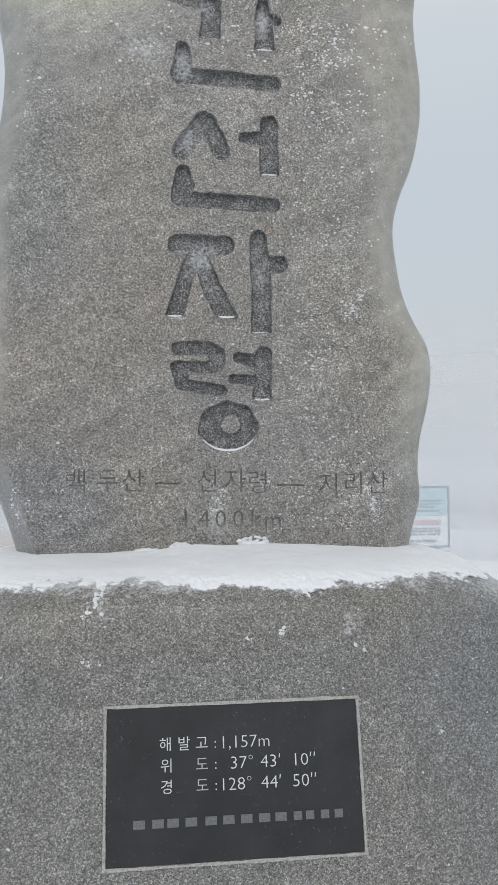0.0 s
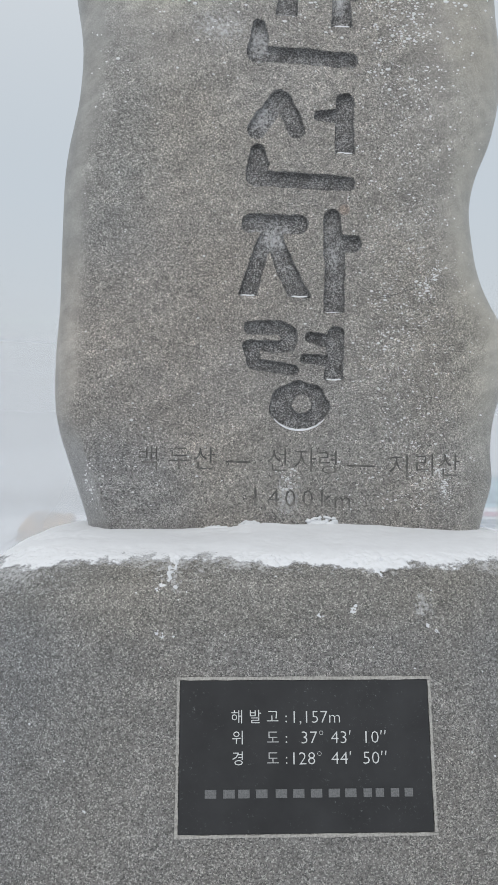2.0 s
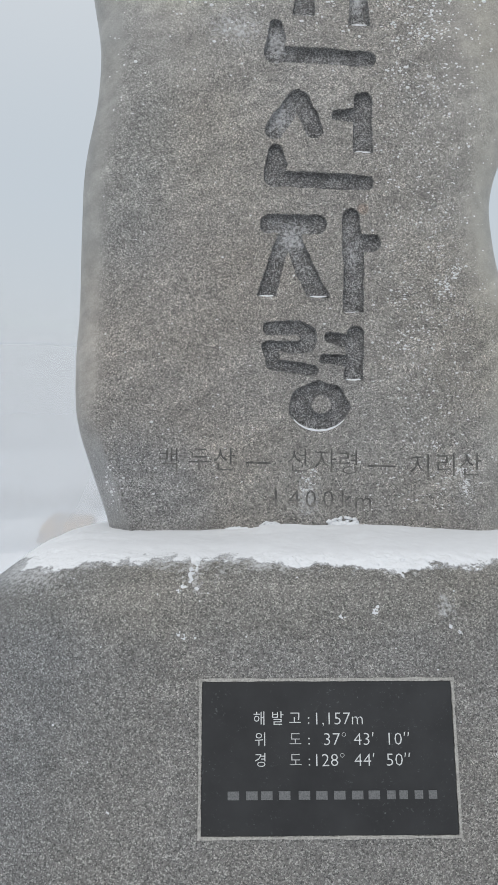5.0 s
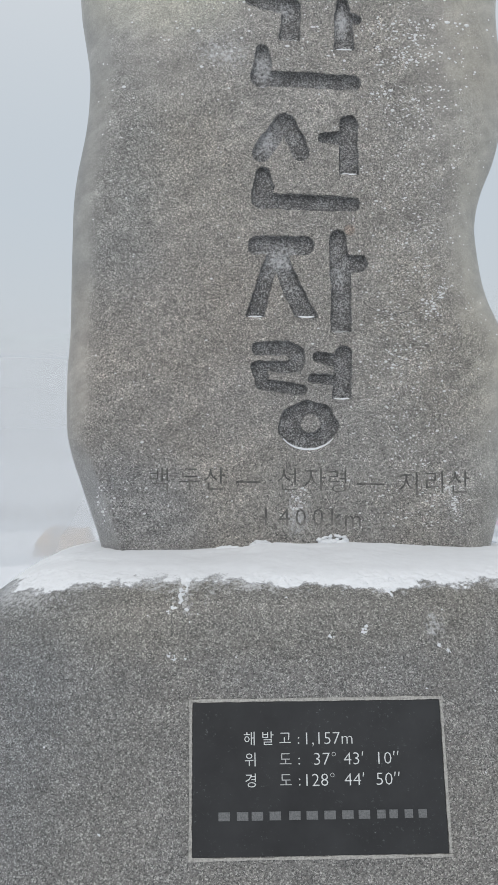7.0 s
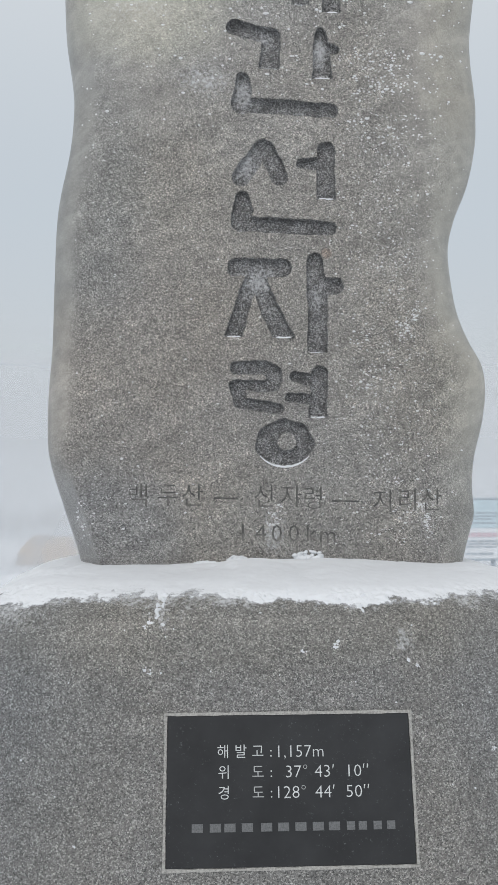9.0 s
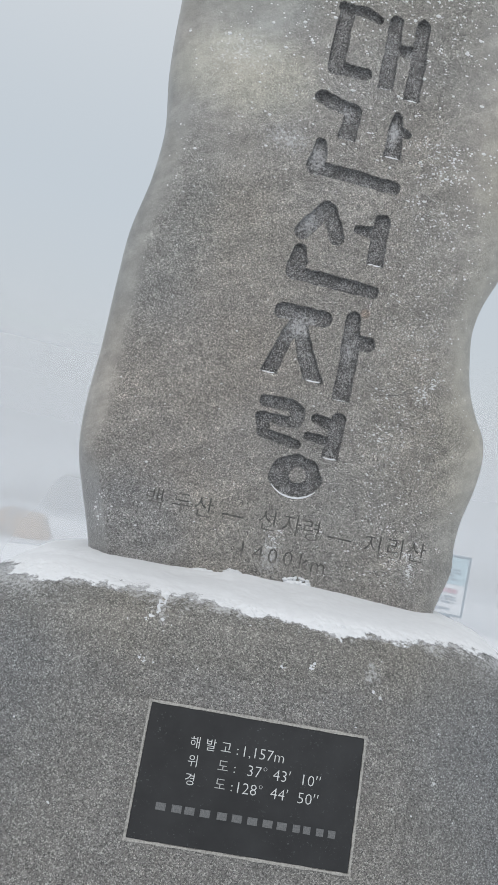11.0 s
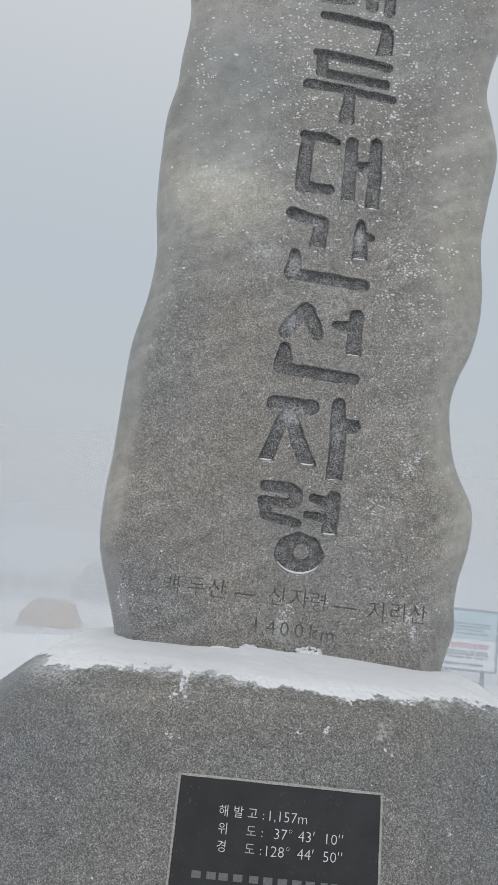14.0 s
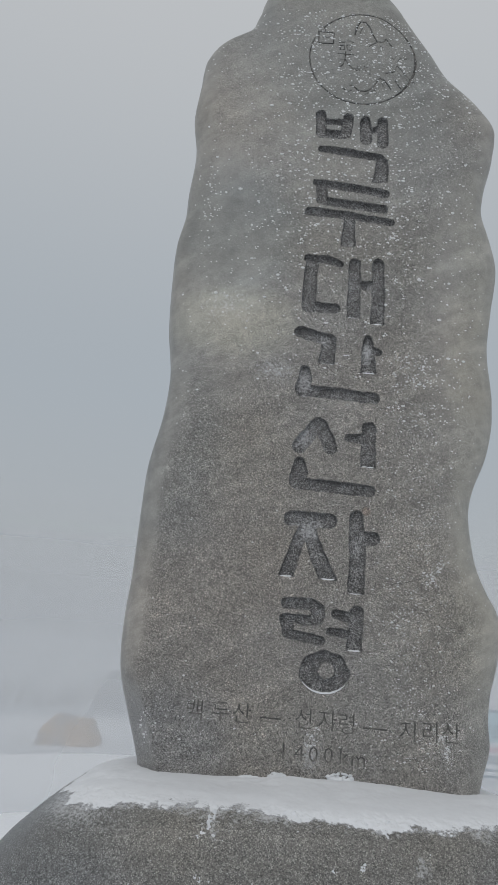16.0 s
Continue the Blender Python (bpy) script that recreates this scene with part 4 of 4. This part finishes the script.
def snow_clump(x, y, z, size, seed):
    bm = bmesh.new()
    r = random.Random(seed)
    for k in range(70):
        u = r.uniform(-1, 1)
        rise = r.random() ** 1.6 * (1 - 0.6 * u * u)
        m = Matrix.Translation((u * size[0], -r.uniform(0.0, 0.6) * size[1] * (1 - rise), rise * size[2]))
        s = r.uniform(0.0025, 0.0075) * (1.1 - 0.6 * rise)
        blob(bm, m @ Matrix.Diagonal((s * 1.4, s, s * 0.9, 1)), seed + k, 0.55, 2)
    ob = part("snow_clump", bm, SNOW, None, smooth=True)
    ob.location = (x, y, z)
    tagged(ob, "small clump of wind-blown snow against the stone", "snow", "snow clumps")


snow_clump(0.105, 0.464, 1.281, (0.044, 0.014, 0.026), 3)
snow_clump(-0.115, 0.464, 1.274, (0.026, 0.012, 0.018), 5)
snow_clump(-0.215, 0.464, 1.266, (0.030, 0.012, 0.008), 8)


# ---- plaque ----
def build_plaque():
    lean = math.degrees(math.atan(PLAQUE_SLOPE))
    long = 0.342
    m = pose(0, 0.0, PLAQUE_TOP, 90 - lean, 0, 0)       # x along the top edge, -y down the face, z out of it
    plaque = thing("name_plaque", "polished black stone plaque with white lettering, let into the boulder", "plaque")
    plaque.matrix_basis = m
    bm = bmesh.new()
    box(bm, (0.600, long, 0.030), Matrix.Translation((0, -long / 2, -0.0125)), 0.0015)
    part("slab", bm, SLAB, plaque)
    rng = random.Random(2)
    for length, cx, cy, up in ((0.618, 0, 0.0045, False), (0.618, 0, -long - 0.0045, False), (long, -0.3045, -long / 2, True), (long, 0.3045, -long / 2, True)):
        bm = bmesh.new()
        steps = 40
        rows = []
        for k in range(steps + 1):
            u = -length / 2 + length * k / steps
            w = 0.0032 + rng.uniform(-0.0009, 0.0014)
            h = 0.0035 + rng.uniform(-0.0010, 0.0010)
            ring = [(u, -w, -0.02), (u, -w, h), (u, w, h * 0.8), (u, w, -0.02)]
            rows.append([bm.verts.new((cx + (c[1] if up else c[0]), cy + (-c[0] if up else c[1]), c[2])) for c in ring])
        for a, b in zip(rows[:-1], rows[1:]):
            for i in range(4):
                bm.faces.new((a[i], a[(i + 1) % 4], b[(i + 1) % 4], b[i]))
        bm.faces.new(rows[0][::-1])
        bm.faces.new(rows[-1])
        bmesh.ops.recalc_face_normals(bm, faces=bm.faces)
        part("border", bm, MORTAR, plaque, "rough chiselled pale stone border")

    def put(text, u, v, size, material=LETTER_PAINT, sx=1.0):
        me = text_mesh(text, size, depth=0.0006, thin=0.015 if text[0] in "0123456789" else 0.006)
        ob = link_mesh("lettering", me, material, plaque, "painted white lettering", False)
        ob.matrix_basis = Matrix.Translation(((u - 0.5) * 0.6, -v * long, 0.0032)) @ Matrix.Diagonal((sx, 1, 1, 1))

    s = 0.0342
    for c, u in (("해", 0.228), ("발", 0.300), ("고", 0.370)):
        put(c, u, 0.250, s, LETTER_PAINT)
    put(":", 0.424, 0.252, s)
    put("1,157m", 0.542, 0.252, 0.0405, sx=1.02)
    for row, (a, b, deg) in ((0.388, ("위", "도", "37°")), (0.524, ("경", "도", "128°"))):
        put(a, 0.232, row, s)
        put(b, 0.370, row, s, FAINT_PAINT)
        put(":", 0.424, row, s)
        put(deg, 0.528 if len(deg) == 3 else 0.502, row, 0.0405, sx=1.04)
    for row, a, b in ((0.388, "43′", "10″"), (0.524, "44′", "50″")):
        put(a, 0.643, row, 0.0405, sx=1.04)
        put(b, 0.776, row, 0.0405, sx=1.06)
    # the lowest line is kept as plain bars of its size
    for word in ((0.125, 0.197, 0.255), (0.325, 0.402, 0.470), (0.540, 0.610, 0.675), (0.742, 0.790, 0.850, 0.905)):
        for u in word:
            bm = bmesh.new()
            wide = 0.027 if word[0] < 0.7 else 0.020
            box(bm, (wide, 0.0190, 0.0012), Matrix.Translation(((u - 0.5) * 0.6, -0.745 * long, 0.0034)), 0.0003)
            part("lettering_bar", bm, BAR_PAINT, plaque)
    return plaque


build_plaque()


# ---- things in the fog ----
def build_sign():
    sign = thing("information_board", "pale blue and white information board on metal posts", "sign", (0, 0, 0))
    wide, low, high, y = 1.17, 0.31, 1.125, 8.0
    right = 3.585
    cx, cz = right - wide / 2, (low + high) / 2
    frame_paint = painted("weathered_blue_grey_metal", (0.29, 0.35, 0.40), 0.5)
    white = painted("faded_white_panel", (0.72, 0.75, 0.78), 0.45)
    blue = painted("faded_blue_panel", (0.47, 0.60, 0.66), 0.45)
    ink, red = painted("faded_ink", (0.31, 0.37, 0.42), 0.6), painted("faded_red_ink", (0.60, 0.42, 0.48), 0.6)
    bm = bmesh.new()
    box(bm, (wide - 0.02, 0.03, high - low - 0.02), pose(cx, y, cz), 0.004)
    panel = part("panel", bm, white, sign)
    bm = bmesh.new()
    box(bm, (wide - 0.06, 0.006, 0.36), pose(cx, y - 0.019, high - 0.21), 0.001)
    part("header", bm, blue, panel, "pale blue upper field")
    for length, x, z, tall in ((wide, cx, high - 0.012, False), (wide, cx, low + 0.012, False), (high - low, cx - wide / 2 + 0.012, cz, True), (high - low, right - 0.012, cz, True)):
        bm = bmesh.new()
        box(bm, (0.026, 0.05, length) if tall else (length - 0.055, 0.05, 0.026), pose(x, y, z), 0.004)
        part("frame_rail", bm, frame_paint, sign)
    for x in (cx - wide * 0.36, cx + wide * 0.36):
        bm = bmesh.new()
        foot = float(ground_height(np.array(x), np.array(y))) - 0.08
        bmesh.ops.create_cone(bm, cap_ends=True, segments=14, radius1=0.03, radius2=0.03, depth=high - foot, matrix=pose(x, y + 0.05, (high + foot) / 2))
        part("post", bm, frame_paint, sign)
    rng = random.Random(4)
    lines = [(0.93, 0.018, ink), (0.89, 0.018, ink), (0.85, 0.018, ink), (0.80, 0.018, ink), (0.645, 0.055, red), (0.565, 0.016, ink), (0.53, 0.016, ink), (0.49, 0.016, ink), (0.40, 0.022, ink)]
    for z, tall, colour in lines:
        x = cx - wide / 2 + 0.09
        end = right - rng.uniform(0.09, 0.22)
        while x < end:
            w = rng.uniform(0.05, 0.14) if tall < 0.03 else rng.uniform(0.045, 0.06)
            w = min(w, end - x)
            bm = bmesh.new()
            box(bm, (w, 0.004, tall), pose(x + w / 2, y - 0.0245, z), 0.0)
            part("printed_bar", bm, colour, panel)
            x += w + rng.uniform(0.014, 0.028)
    return sign


build_sign()


def build_rock(name, label, x, y, size, seed, colour, warm):
    ma, tree, bsdf = node_material(name)
    vec = coords(tree)
    n = noise_tex(tree, vec, 3.0, 4.0, 0.6)
    tree.links.new(blend(tree, ramp(tree, n, [(0.36, 0.0), (0.56, 1.0)]), colour, warm), bsdf.inputs["Base Color"])
    tree.links.new(bump(tree, noise_tex(tree, vec, 30, 5.0, 0.7), 0.7, 0.03), bsdf.inputs["Normal"])
    bsdf.inputs["Roughness"].default_value = 0.9
    bm = bmesh.new()
    bmesh.ops.create_cube(bm, size=2.0)
    bmesh.ops.subdivide_edges(bm, edges=bm.edges, cuts=14, use_grid_fill=True)
    for v in bm.verts:
        p = v.co.copy()
        p = p.lerp(p.normalized() * 1.25, 0.38)
        taper = 1.08 - 0.42 * (p.z + 1) * 0.5
        p.x, p.y = p.x * taper, p.y * taper
        p += p.normalized() * 0.16 * noise.fractal(p * 1.4 + Vector((seed, seed * 2, 0)), 1.0, 2.0, 4)
        v.co = (p.x * size[0], p.y * size[1], (p.z * 0.5 + 0.42) * size[2])
    ob = part(name, bm, ma, None, smooth=True)
    ob.location = (x, y, float(ground_height(np.array(x), np.array(y))) - 0.03)
    return tagged(ob, label, "rock", "rocks in the fog")


build_rock("boulder", "low tan and grey boulder half sunk in snow", -2.88, 10.5, (0.47, 0.40, 0.44), 2, (0.46, 0.43, 0.41), (0.66, 0.49, 0.34))
build_rock("boulder", "dark grey boulder dim behind the fog", -2.75, 16.2, (0.75, 0.6, 1.0), 7, (0.20, 0.21, 0.22), (0.28, 0.25, 0.22))


def build_scrub():
    """Low dry scrub along the rim of the hilltop, hardly seen through the fog."""
    rng = np.random.default_rng(8)
    n = 3600
    a, far = rng.uniform(radians(30), radians(150), n), rng.uniform(16.5, 21.0, n)
    x, y = far * np.cos(a), far * np.sin(a)
    z = ground_height(x, y)
    tall = rng.uniform(0.35, 1.25, n) * (0.55 + 0.45 * np.sin(x * 0.7) * np.sin(y * 0.5 + x))
    lean, w, t = rng.normal(0, 0.22, (n, 2)), rng.uniform(0.012, 0.03, n), rng.uniform(0, math.pi, n)
    p0 = np.stack([x - w * np.cos(t), y - w * np.sin(t), z - 0.05], -1)
    p1 = np.stack([x + w * np.cos(t), y + w * np.sin(t), z - 0.05], -1)
    p2 = np.stack([x + lean[:, 0] * tall, y + lean[:, 1] * tall, z + tall], -1)
    verts = np.stack([p0, p1, p2], 1).reshape(-1, 3)
    ob = link_mesh("scrub", mesh_of("scrub", verts, np.arange(3 * n).reshape(-1, 3)), painted("dry_scrub", (0.30, 0.25, 0.21), 0.9, 4.0, 0.3), smooth=False)
    tagged(ob, "dry brown scrub fading into the fog", "scrub", kind="stuff")


build_scrub()
